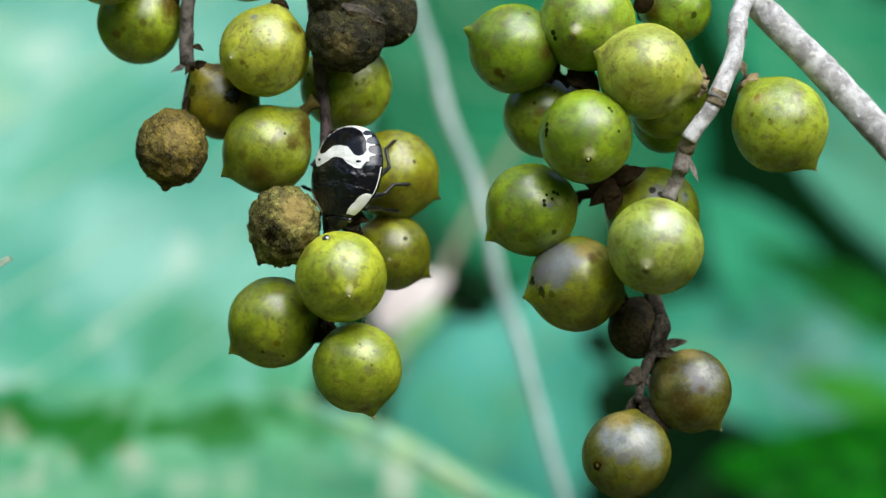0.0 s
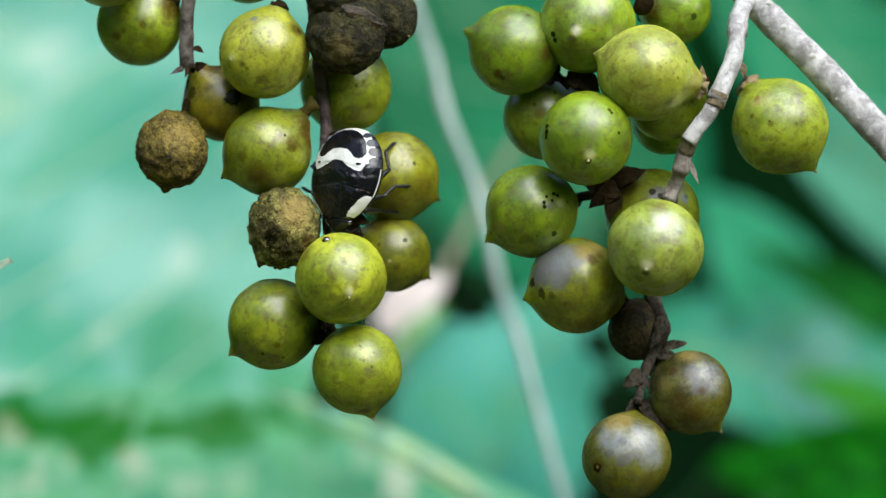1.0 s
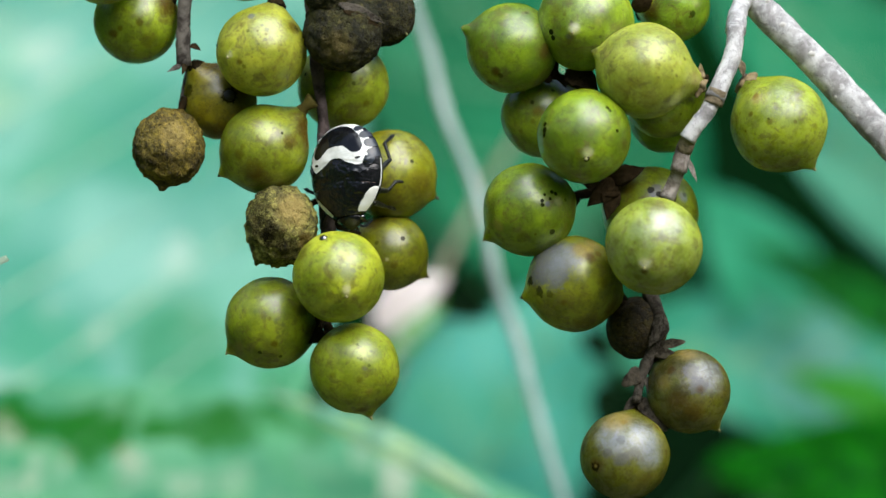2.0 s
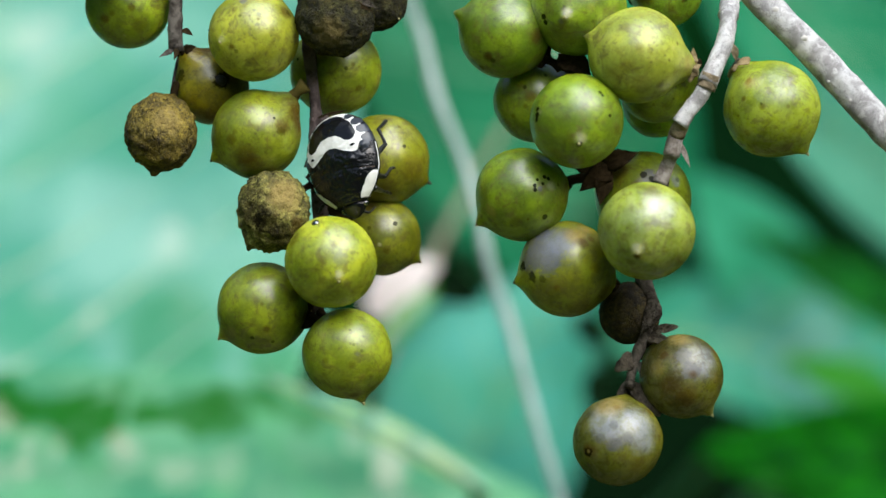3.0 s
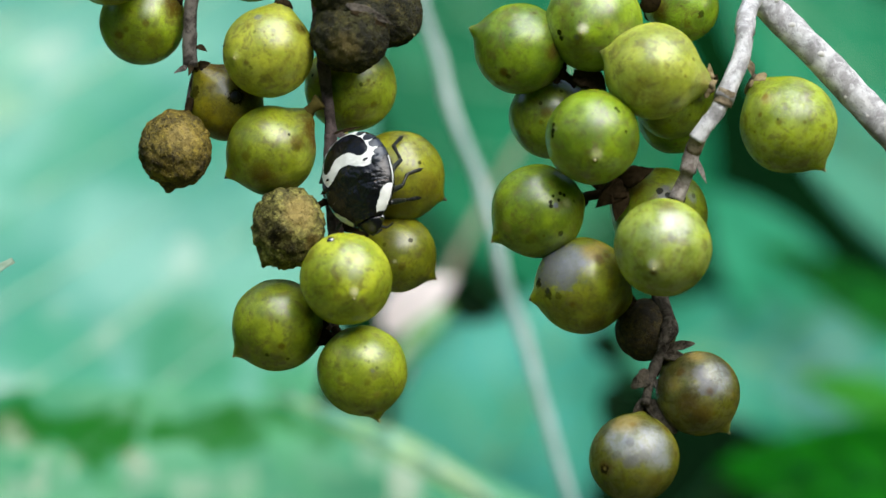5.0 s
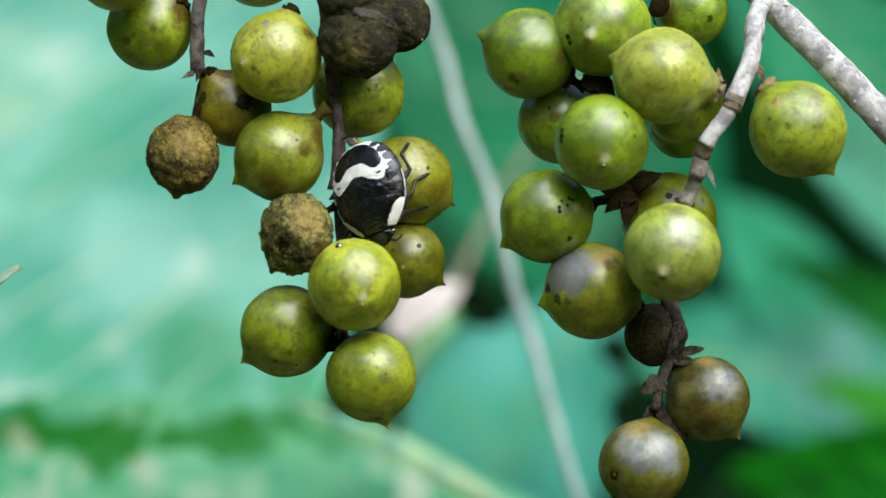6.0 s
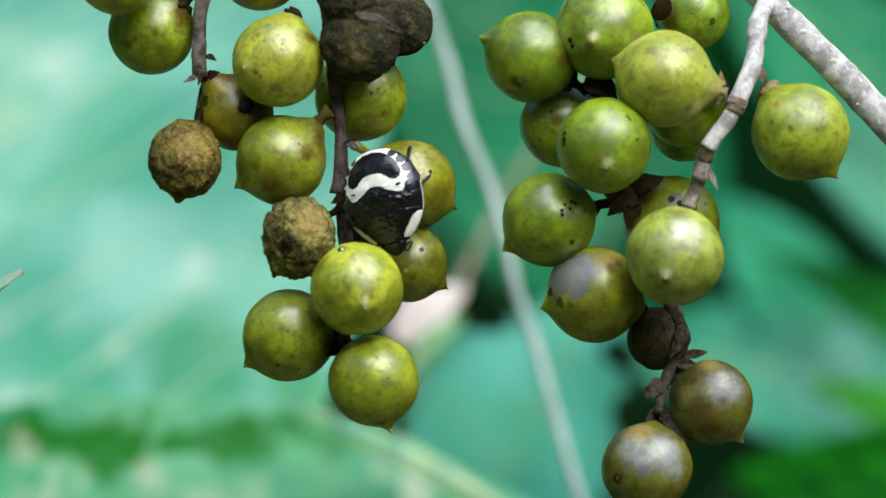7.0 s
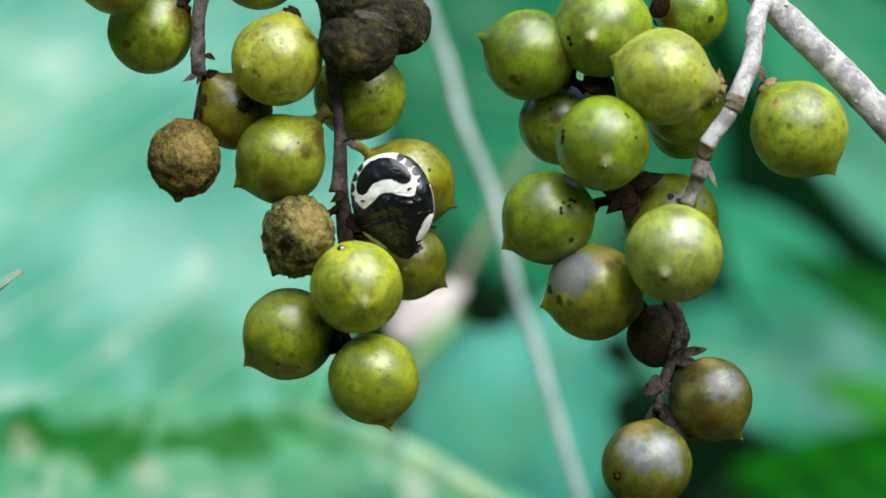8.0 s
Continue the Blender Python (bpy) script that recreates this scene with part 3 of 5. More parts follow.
broad_leaf((55.5, 228, -16.6), (38.5, 228, 9.0), 8.4, 20, LEAF_FRESH, LEAF_FRESH, "fresh green leaf", ribs=7, rib=0.4)
broad_leaf((66.54, 198, -23.68), (49.22, 198, -17.96), 2.9, 20, LEAF_GRASS, LEAF_GRASS, "small young yellow-green leaf", ribs=4, rib=0.4)
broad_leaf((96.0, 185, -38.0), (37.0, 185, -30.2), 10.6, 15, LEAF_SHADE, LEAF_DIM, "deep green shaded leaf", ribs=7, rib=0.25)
# dark blades added where shaded gaps open between the leaves
for base, tip, half in (((-0.3, 156, -5.3), (6.3, 156, -9.2), 2.8), ((19.3, 160, -11.3), (23.8, 160, -15.2), 2.0), ((21.3, 160, -18.6), (25.2, 160, -26.5), 2.7)):
    leaf_blade(plant, base, tip, half, 10, GAP_DARK, GAP_DARK, "small dark blade standing for a shaded gap", ribs=4, rib=0.3)

dry = thing("dry_leaf", "curled pinkish dry leaf caught among the green ones", "leaf", mm(-3.71, 150, -7.87))
leaf_blade(dry, (-8.48, 150, -10.9), (0.83, 150, -4.09), 4.1, 42, DRY_LEAF, DRY_LEAF, name="blade", ribs=4, rib=0.5, cup=0.2)


# ---- twigs ----
twig = thing("pale_twig", "thin weathered whitish twig leaning behind the fruit", "twig", mm(5.06, 60, 2.73))
world_child(tube("stem", [mm(-6.74, 110, 43.08), mm(-3.66, 110, 31.60), mm(-1.15, 110, 24.08), mm(0.50, 110, 17.27), mm(3.44, 110, 10.11), mm(5.59, 110, 2.94), mm(7.16, 110, -4.23), mm(9.67, 110, -11.39), mm(11.61, 110, -18.56), mm(13.62, 110, -25.73), mm(15.55, 110, -32.18), mm(19.78, 110, -47.23), mm(26.95, 110, -75.90), mm(34.11, 110, -126.07)], [0.00066, 0.00068, 0.00062, 0.0007, 0.0006, 0.00066, 0.0010], WEATHERED, twig, steps=6, rough=0.2, node_every=8, swell=0.2, grain=300), twig)
second = thing("beige_twig", "thin beige twig far behind the fruit", "twig", mm(5.13, 170, 7.07))
world_child(tube("stem", [mm(17.57, 170, 25.73), mm(9.02, 170, 13.29), mm(0.47, 170, -2.25), mm(-7.31, 170, -18.58), mm(-14.3, 170, -35.68), mm(-22.07, 170, -59)], [0.0005, 0.0006, 0.0007, 0.0009], BEIGE_TWIG, second, steps=6, rough=0.15, grain=300), second)
for k, (from_, to_) in enumerate(((mm(34.11, 110, -126.07), (0.05, 0.13, -0.02)), (mm(-22.07, 170, -59), (-0.05, 0.2, -0.02)))):
    # the lower shoots run straight down to the ground, out of view
    owner = (twig, second)[k]
    world_child(tube("lower_shoot", [from_ + Vector((0, 0, 0.001)), Vector(to_)], [0.0015, 0.004], GREY_BARK, owner, steps=12, rough=0.2, grain=60), owner)

branch = thing("branch", "pale grey woody branch with small warts", "branch", (0.34, 0.03, 0.0))
world_child(tube("stem", [mm(13.21, 6, 46.2), mm(22.32, 4, 37.5), mm(33.48, 3, 26.7), mm(40.84, 3, 19.3), mm(48.45, 3, 11.1), mm(62.25, 4, -4.69), (0.12, 0.01, 1.08), (0.26, 0.02, 0.6), (0.34, 0.03, -0.02)], [0.0012, 0.0014, 0.00152, 0.00165, 0.00174, 0.0018, 0.003, 0.005, 0.007], PALE_BARK, branch, steps=10, sides=24, rough=0.12, node_every=22, swell=0.06, grain=700), branch)
world_child(tube("side_stem", [mm(33.23, 3, 27.7), mm(22.32, 4, 38.47), mm(7.1, 6, 47.16), mm(-11.22, 4, 47.01), mm(-29.41, 2, 42.6), mm(-45.21, 2, 38.35), mm(-58.39, 0, 25.5)], [0.0012, 0.0013, 0.0013, 0.0012, 0.0010, 0.0009, 0.0007], GREY_BARK, branch, steps=6, rough=0.2, grain=400), branch)
for place, size in (
    (mm(36.6, 1.4, 24.0), 0.34),
    (mm(39.72, 1.35, 20.9), 0.34),
    (mm(35.0, 1.5, 26.6), 0.24),
    (mm(44.6, 1.35, 14.3), 0.16),
    (mm(42.3, 1.4, 16.3), 0.13),
):
    wart = mesh_part("wart", mesh_from(SMALL * np.array((1.2, 0.4, 0.9)) * size / 1000, SMALL_FACES, "wart"), TIP_WART, branch)
    wart.location = place
    world_child(wart, branch)

side_leaf = thing("side_leaf", "narrow grey-green leaf with a withered tip", "leaf", mm(-58.39, 0, 25.5))
leaf_blade(side_leaf, (-58.39, 0, -9.63), (-46.26, -1, -1.03), 1.33, 20, LEAF_GREY, LEAF_VEIN, name="blade", ribs=6, rib=0.25, fat=0.6)
world_child(tube("leaf_stalk", [mm(-58.39, 0, 25.5), mm(-61.41, 0, 8.54), mm(-58.39, 0, -9.63)], [0.0005, 0.0004], GREY_BARK, side_leaf), side_leaf)


# ---- fruit ----
left_cluster = thing("fruit_cluster", "hanging cluster of green and dried berries with a bug on it", "fruit", mm(-13.66, 4, 47.01), "fruit clusters")
right_cluster = thing("fruit_cluster", "hanging cluster of green and browning berries on a pale stem", "fruit", mm(33.23, 3, 27.7), "fruit clusters")


def stem_part(cluster, name, points, radii, material, **more):
    return world_child(tube(name, points, [r / 1000 for r in radii], material, cluster, steps=6, sides=14, rough=0.12, grain=1500, **more), cluster)


stem_part(left_cluster, "stem", [mm(-13.66, 4, 47.01), mm(-13.71, 1, 30.39), mm(-13.47, 1, 23.11), mm(-13.1, 1, 18.26), mm(-12.5, 1, 12.8), mm(-12.4, 2, 7.35), mm(-12.05, 3, 1.89), mm(-11.81, 3, -2.37), mm(-12.52, 2, -8.45)], [1.0, 0.95, 0.75, 0.60, 0.60, 0.85, 0.85, 0.7], BROWN_BARK, node_every=8, swell=0.15)
stem_part(left_cluster, "sheath", [mm(-12.62, 1, 12.44), mm(-12.68, 1, 9.46), mm(-12.8, 1, 7.1)], [0.62, 0.68, 0.98], BROWN_BARK)
stem_part(left_cluster, "side_stem", [mm(-23.34, 2, 45.03), mm(-26.21, 1, 31.61), mm(-27.3, 1, 26.75), mm(-27.54, 1, 23.11), mm(-27.48, 1, 19.6)], [0.8, 0.75, 0.75, 0.7, 0.8], GREY_BARK, node_every=9, swell=0.15)
stem_part(left_cluster, "twiglet", [mm(-26.77, 4, 20.06), mm(-27.31, 4, 17.74), mm(-27.71, 2, 15.13)], [0.45, 0.5, 0.45], BROWN_BARK)
stem_part(right_cluster, "stem", [mm(33.23, 3, 27.7), mm(31.86, 0, 25.5), mm(31.39, -2, 23.12)], [0.95, 1.0, 1.12], PALE_BARK)
stem_part(right_cluster, "sheath", [mm(31.45, -2, 23.6), mm(31.1, -3, 20.85), mm(30.14, -4, 18.41), mm(28.95, -5, 15.86)], [0.95, 0.96, 0.98, 1.12], PALE_BARK)
stem_part(right_cluster, "sheath", [mm(29.19, -5, 16.4), mm(28.29, -5, 14.6), mm(27.15, -5, 13.15), mm(26.07, -5, 11.59)], [0.85, 0.86, 0.88, 0.9], PALE_BARK)
# ochre ring put in for the brown shadow under the sheath's flare
stem_part(right_cluster, "core", [mm(29.43, -5, 16.88), mm(28.83, -5, 15.32)], [0.98, 0.98], OCHRE_BARK)
stem_part(right_cluster, "sheath", [mm(26.67, -5, 12.79), mm(25.87, -4, 10.77), mm(25.21, -4, 8.24)], [0.75, 0.84, 0.9], NODE_BARK)
stem_part(right_cluster, "core", [mm(26.55, -5, 12.43), mm(25.81, -4, 10.41)], [0.86, 0.86], OCHRE_BARK)
stem_part(right_cluster, "sheath", [mm(25.39, -4, 8.96), mm(24.83, -3, 7.17), mm(24.05, -3, 5.36)], [0.72, 0.75, 0.8], NODE_BARK)
stem_part(right_cluster, "lower_stem", [mm(24.23, -3, 5.6), mm(23.15, 2, 1.28), mm(22.24, 2, -3.59), mm(23.14, 0, -7.21), mm(22.77, 0, -10.24), mm(21.56, 0, -13.26), mm(20.8, -1, -16.39)], [0.72, 0.8, 0.75, 0.8, 0.6, 0.55, 0.45], LOWER_BARK, node_every=7, swell=0.2)

bract(left_cluster, (-26.75, -0.5, 21.85), (-25.56, -1.5, 21.15), 0.35, DRY)
bract(left_cluster, (-27.72, -0.5, 19.67), (-29.18, -1.5, 18.85), 0.28, GREY_BARK)
bract(left_cluster, (-27.29, -0.5, 19.79), (-27.55, -1.5, 18.55), 0.30, DRY)
bract(left_cluster, (-12.35, -0.5, 12.41), (-9.06, -1.5, 13.23), 0.20, DRY)
bract(left_cluster, (-12.04, -0.5, 12.53), (-10.39, -1.5, 11.78), 0.35, BROWN_BARK)
# two dark bracts added for the brown shadow zone behind the bug
bract(left_cluster, (-12.04, -0.5, 4.18), (-7.79, -1.5, 2.96), 1.10, DRY)
bract(left_cluster, (-11.14, -0.5, 3.39), (-8.7, -1.5, 2.17), 1.00, DRY)
bract(left_cluster, (-12.04, -0.5, 7.02), (-13.6, -1.0, 6.0), 0.45, DRY)
bract(left_cluster, (-12.35, -0.5, -8.71), (-15.04, -1.5, -10.09), 0.80, DRY)
bract(left_cluster, (-12.95, -0.5, -8.11), (-15.35, -1.5, -6.89), 0.80, DRY)
bract(left_cluster, (-13.56, -0.5, -9.02), (-12.02, -1.5, -10.21), 0.60, DRY)
bract(left_cluster, (-26.57, -0.5, 19.55), (-25.25, -1.5, 20), 0.50, DRY)
bract(right_cluster, (27.36, -3, 17.54), (27.61, -4, 19.73), 0.50, DRY_PALE)
bract(right_cluster, (28.2, -3, 17.54), (26.35, -4, 16.61), 0.70, DRY_PALE)
bract(right_cluster, (25.97, -3, 10), (27.25, -4, 7.04), 0.30, NODE_BARK)
bract(right_cluster, (26.4, -3, 10.79), (25.45, -4, 12.33), 0.40, PALE_BARK)
bract(right_cluster, (31.75, -2, 20.25), (32.25, -2, 18.3), 0.42, OCHRE_BARK)
bract(right_cluster, (33.63, -3, 18.38), (32.13, -4, 17.99), 0.40, DRY_PALE)
bract(right_cluster, (18.84, 0, 7.45), (15.6, -1, 4.53), 1.10, DRY)
bract(right_cluster, (18.23, 0, 7.03), (17.78, -1, 3.08), 1.00, DRY)
bract(right_cluster, (17.93, 0, 7.21), (21.83, -1, 8.71), 1.00, DRY)
bract(right_cluster, (17.02, 0, 7.03), (14.75, -1, 7.2), 0.80, DRY)
bract(right_cluster, (19.14, 0, 6.72), (16.69, -1, 5.8), 1.00, DRY)
bract(right_cluster, (21.68, 0, -13.02), (19.35, -1, -14.57), 0.80, SCALE_BARK, point=0.3)
bract(right_cluster, (23.08, 0, -10.36), (26.12, -1, -9.86), 0.45, SCALE_BARK, point=0.3)
bract(right_cluster, (22.47, 0, -10.96), (25.46, -1, -11.55), 0.55, SCALE_BARK, point=0.3)
bract(right_cluster, (21.08, 0, -15.93), (24.19, -1, -19.41), 1.00, SCALE_BARK, point=0.3)
bract(right_cluster, (22.17, 0, -13.57), (22.74, -1, -16.39), 0.70, LOWER_BARK)
bract(right_cluster, (20.84, 0, -15.81), (19.41, -1, -17.6), 0.50, LOWER_BARK)
bract(right_cluster, (23.98, 0, -7.21), (22.13, -1, -10.52), 0.90, LOWER_BARK)
bract(right_cluster, (13.39, 0, 19.14), (16.81, -1, 16.99), 1.50, DRY)
bract(right_cluster, (13.69, 0, 17.62), (15.48, -1, 19.41), 1.30, DRY)
bract(right_cluster, (20.96, 0, 25.2), (22.13, -1, 28.48), 0.9, DRY)
bract(left_cluster, (-10.78, -6.8, 25.93), (-5.77, -4.6, 23.86), 0.55, LOWER_BARK, "ridge")
bract(left_cluster, (-10.3, -7, 25.2), (-6.24, -5.2, 23.48), 0.35, DRY, "ridge")

skin = berry_skin("berry_skin", (0.43, 0.455, 0.095), (0.28, 0.32, 0.038), [], rough=0.33)
berry(left_cluster, (-35.8, -3, 30.55), 4.58, (-0.53, -0.71, -0.47), (-29.36, 1, 34.03), skin, "ripening yellow-green berry with a pointed tip")
skin = berry_skin("berry_skin", (0.29, 0.37, 0.04), (0.18, 0.245, 0.016), [((0.74, -0.55, 0.39), 0.45, "brown", 0.9), ((-0.49, -0.80, -0.34), 0.16, "brown", 0.8), ((-0.33, -0.92, -0.22), 0.09, "brown", 0.6), ((0.12, -0.99, -0.08), 0.11, "brown", 0.6), ((-0.05, -0.69, -0.72), 0.05, "pale", 0.4), ((0.30, -0.82, -0.49), 0.21, "brown", 0.35)], rough=0.33)
berry(left_cluster, (-32.74, 4, 24.57), 4.63, (-0.09, 0.95, -0.29), (-27.54, 1, 28.57), skin, "olive-green berry with a pointed tip", calyx=4, tip_mat=TIP_DARK)
skin = berry_skin("berry_skin", (0.285, 0.3, 0.03), (0.17, 0.182, 0.012), [], rough=0.33)
berry(left_cluster, (-20.87, 1, 31.12), 4.61, (-0.26, -0.87, -0.42), (-16.02, 1, 33.43), skin, "olive-green berry with a pointed tip", tip_mat=TIP_DARK)
skin = berry_skin("berry_skin", (0.44, 0.455, 0.13), (0.31, 0.335, 0.075), [((-0.21, -0.64, 0.74), 0.10, "grey", 0.95), ((-0.39, -0.74, 0.55), 0.09, "brown", 0.45), ((-0.27, -0.87, 0.41), 0.04, "black", 0.5), ((0.13, -0.93, 0.34), 0.04, "brown", 0.7), ((-0.06, -0.91, 0.41), 0.03, "brown", 0.7), ((0.73, -0.49, 0.49), 0.20, "brown", 0.8), ((0.79, -0.41, 0.46), 0.09, "black", 0.6), ((-0.64, -0.76, -0.11), 0.10, "pale", 0.5), ((-0.44, -0.86, -0.26), 0.09, "brown", 0.75), ((-0.35, -0.86, -0.36), 0.05, "black", 0.4), ((0.46, -0.87, -0.18), 0.06, "brown", 0.3)], rough=0.33)
ob = berry(left_cluster, (-19.09, -1.5, 21.1), 4.84, (-0.65, -0.74, -0.15), (-17.35, -1, 26.67), skin, "yellowing brown berry with a pointed tip", nub=0.06)
bead(ob, (-0.96, -0.24, 0.12), 0.05)
# the broad brown mark low on this berry puts shade into the colour
skin = berry_skin("berry_skin", (0.31, 0.26, 0.03), (0.19, 0.155, 0.014), [((-0.30, -0.17, 0.94), 0.60, "brown", 0.9), ((-0.77, -0.58, 0.25), 0.16, "black", 0.75), ((-0.88, -0.48, -0.01), 0.15, "black", 0.7), ((0.52, -0.82, 0.22), 0.39, "brown", 0.75), ((0.30, -0.95, 0.12), 0.22, "black", 0.9), ((0.10, -0.56, -0.82), 0.45, "brown", 0.7)], rough=0.33)
ob = berry(left_cluster, (-23.84, 4, 15.91), 4.09, (0.68, -0.1, -0.72), (-26.62, 2, 19.63), skin, "yellowing brown berry with a pointed tip", neck=0.32, calyx=4)
bead(ob, (0.3, -0.94, 0.13), 0.17, material=LEG_BLACK)
skin = berry_skin("berry_skin", (0.28, 0.205, 0.085), (0.12, 0.085, 0.035), [((-0.24, -0.86, -0.44), 0.3, "black", 0.5), ((0.24, -0.91, 0.35), 0.5, "tan", 0.6)], speck=0.6, rough=0.55, crust=1.7)
berry(left_cluster, (-28.96, -1, 10.82), 3.81, (-0.18, -0.1, -0.98), (-27.41, 2, 16.16), skin, "dry brown shrivelled berry with a rough skin", tall=1.06, crust=2.6, nub=0.10, calyx=4)
skin = berry_skin("berry_skin", (0.27, 0.31, 0.035), (0.165, 0.205, 0.014), [((0.91, -0.17, 0.37), 0.51, "brown", 0.9), ((0.62, -0.77, 0.16), 0.25, "brown", 0.75), ((0.58, -0.81, 0.04), 0.11, "black", 0.35), ((0.43, -0.83, 0.34), 0.04, "black", 0.9), ((-0.21, -0.85, -0.48), 0.33, "brown", 0.65), ((-0.53, -0.84, -0.13), 0.16, "brown", 0.6), ((-0.02, -0.74, -0.67), 0.28, "brown", 0.5), ((-0.44, -0.90, 0.04), 0.08, "brown", 0.4)], rough=0.33)
berry(left_cluster, (-18.9, 0, 10.66), 4.78, (-0.86, -0.1, -0.5), (-13.6, -0.5, 15.9), skin, "olive-green berry with a pointed tip", neck=0.24, calyx=0, tip_mat=TIP_DARK, stalk=1.3, stalk_mat=OLIVE_STALK)
skin = berry_skin("berry_skin", (0.32, 0.38, 0.06), (0.2, 0.255, 0.022), [((0.25, -0.97, 0.01), 0.05, "black", 0.6), ((0.41, -0.91, 0.10), 0.06, "brown", 0.7), ((0.26, -0.92, 0.31), 0.05, "brown", 0.6), ((0.51, -0.75, -0.42), 0.11, "brown", 0.6), ((0.53, -0.85, 0.05), 0.04, "brown", 0.6), ((-0.80, -0.55, 0.22), 0.04, "black", 0.9), ((-0.33, -0.86, 0.39), 0.37, "brown", 0.5), ((0.53, -0.78, 0.33), 0.07, "pale", 0.4)], rough=0.33)
berry(left_cluster, (-10.52, 6, 17.68), 4.95, (0.35, 0.73, -0.59), (-12.72, 3, 25.63), skin, "ripening yellow-green berry with a pointed tip", calyx=0)
skin = berry_skin("berry_skin", (0.285, 0.295, 0.03), (0.18, 0.185, 0.012), [((0.46, -0.84, 0.29), 0.05, "black", 0.85), ((0.34, -0.61, 0.71), 0.04, "brown", 0.8), ((0.69, -0.70, -0.19), 0.38, "brown", 0.5), ((0.04, -0.78, -0.62), 0.38, "brown", 0.4), ((0.19, -0.95, 0.25), 0.04, "brown", 0.5), ((0.83, -0.36, -0.44), 0.10, "tan", 0.5)], rough=0.33)
berry(left_cluster, (-5.32, 6, 8.01), 4.89, (0.89, -0.1, -0.45), (-11.2, 3, 12.36), skin, "olive-green berry with a pointed tip", nub=0.08, calyx=0, neck=0.22, stalk_mat=skin, tip_mat=TIP_DARK)
skin = berry_skin("berry_skin", (0.38, 0.34, 0.24), (0.15, 0.13, 0.085), [((-0.48, -0.88, -0.08), 0.45, "black", 0.6), ((-0.16, -0.93, -0.32), 0.35, "black", 0.75), ((0.25, -0.7, -0.67), 0.4, "black", 0.6), ((0.68, -0.61, -0.4), 0.3, "brown", 0.8), ((0.37, -0.84, 0.4), 0.6, "tan", 0.9), ((-0.51, -0.66, 0.56), 0.3, "black", 0.4)], speck=0.6, rough=0.75, crust=1.9)
berry(left_cluster, (-17.02, -2, 2.47), 3.8, (-0.59, -0.1, -0.8), (-12.7, 2, 5.53), skin, "dry brown shrivelled berry with a rough skin", tall=1.12, crust=2.9, nub=0.14, tip_mat=TIP_WHITE)
skin = berry_skin("berry_skin", (0.235, 0.25, 0.025), (0.14, 0.155, 0.010), [((0.35, -0.87, 0.35), 0.07, "black", 0.85), ((-0.06, -0.98, -0.19), 0.06, "pale", 0.9), ((0.12, -0.93, -0.35), 0.12, "brown", 0.5), ((-0.38, -0.54, 0.75), 0.35, "brown", 0.7), ((-0.32, -0.92, 0.24), 0.06, "black", 0.5)], rough=0.33)
berry(left_cluster, (-5.51, 6, -0.31), 4.16, (0.83, -0.1, -0.55), (-11.2, 3, 2.5), skin, "olive-green berry with a pointed tip", tip_mat=TIP_DARK)
skin = berry_skin("berry_skin", (0.4, 0.44, 0.085), (0.255, 0.305, 0.035), [((0.22, -0.97, 0.05), 0.19, "grey", 0.3), ((0.34, -0.93, 0.15), 0.07, "grey", 0.3), ((0.09, -0.91, 0.40), 0.11, "brown", 0.3), ((-0.79, -0.36, 0.49), 0.20, "brown", 0.5), ((0.18, -0.95, -0.25), 0.11, "pale", 0.75), ((-0.07, -0.67, 0.74), 0.07, "brown", 0.3), ((0.57, -0.55, -0.62), 0.17, "brown", 0.3), ((0.90, -0.36, -0.25), 0.12, "brown", 0.35), ((-0.54, -0.82, -0.18), 0.05, "brown", 0.35)], rough=0.33)
ob = berry(left_cluster, (-10.79, -6, -2.94), 4.86, (0.16, -0.91, -0.38), (-11.81, 3, 0.67), skin, "ripening yellow-green berry with a pointed tip", neck=0.0, calyx=0, nub=0.05)
bead(ob, (-0.33, -0.4, 0.85), 0.1)
skin = berry_skin("berry_skin", (0.285, 0.335, 0.04), (0.17, 0.215, 0.014), [((0.96, -0.21, -0.17), 0.42, "brown", 0.9), ((0.69, -0.67, 0.28), 0.20, "brown", 0.6), ((0.11, -0.89, -0.44), 0.11, "brown", 0.8), ((-0.21, -0.75, -0.63), 0.05, "black", 0.7), ((0.23, -0.66, -0.72), 0.05, "black", 0.7), ((0.01, -1.00, 0.10), 0.05, "brown", 0.6), ((-0.67, -0.55, -0.51), 0.15, "tan", 0.4), ((-0.17, -0.85, 0.51), 0.05, "brown", 0.4)], rough=0.33)
berry(left_cluster, (-18.17, 0, -7.87), 4.91, (-0.82, -0.1, -0.56), (-12.7, 2, -8.45), skin, "fresh green berry with a pointed tip", neck=0.1, calyx=4)
skin = berry_skin("berry_skin", (0.31, 0.365, 0.055), (0.195, 0.25, 0.02), [((0.08, -0.84, 0.53), 0.04, "black", 0.6), ((0.16, -0.96, 0.22), 0.04, "black", 0.5), ((0.34, -0.94, 0.08), 0.04, "black", 0.5), ((0.24, -0.97, 0.01), 0.05, "grey", 0.5), ((-0.53, -0.74, 0.42), 0.11, "tan", 0.35), ((-0.47, -0.87, -0.14), 0.09, "brown", 0.4), ((-0.59, -0.38, 0.71), 0.15, "brown", 0.5), ((0.16, -0.38, -0.91), 0.15, "brown", 0.7), ((0.11, -0.96, -0.24), 0.11, "brown", 0.4), ((0.35, -0.79, -0.49), 0.10, "tan", 0.3)], rough=0.33)
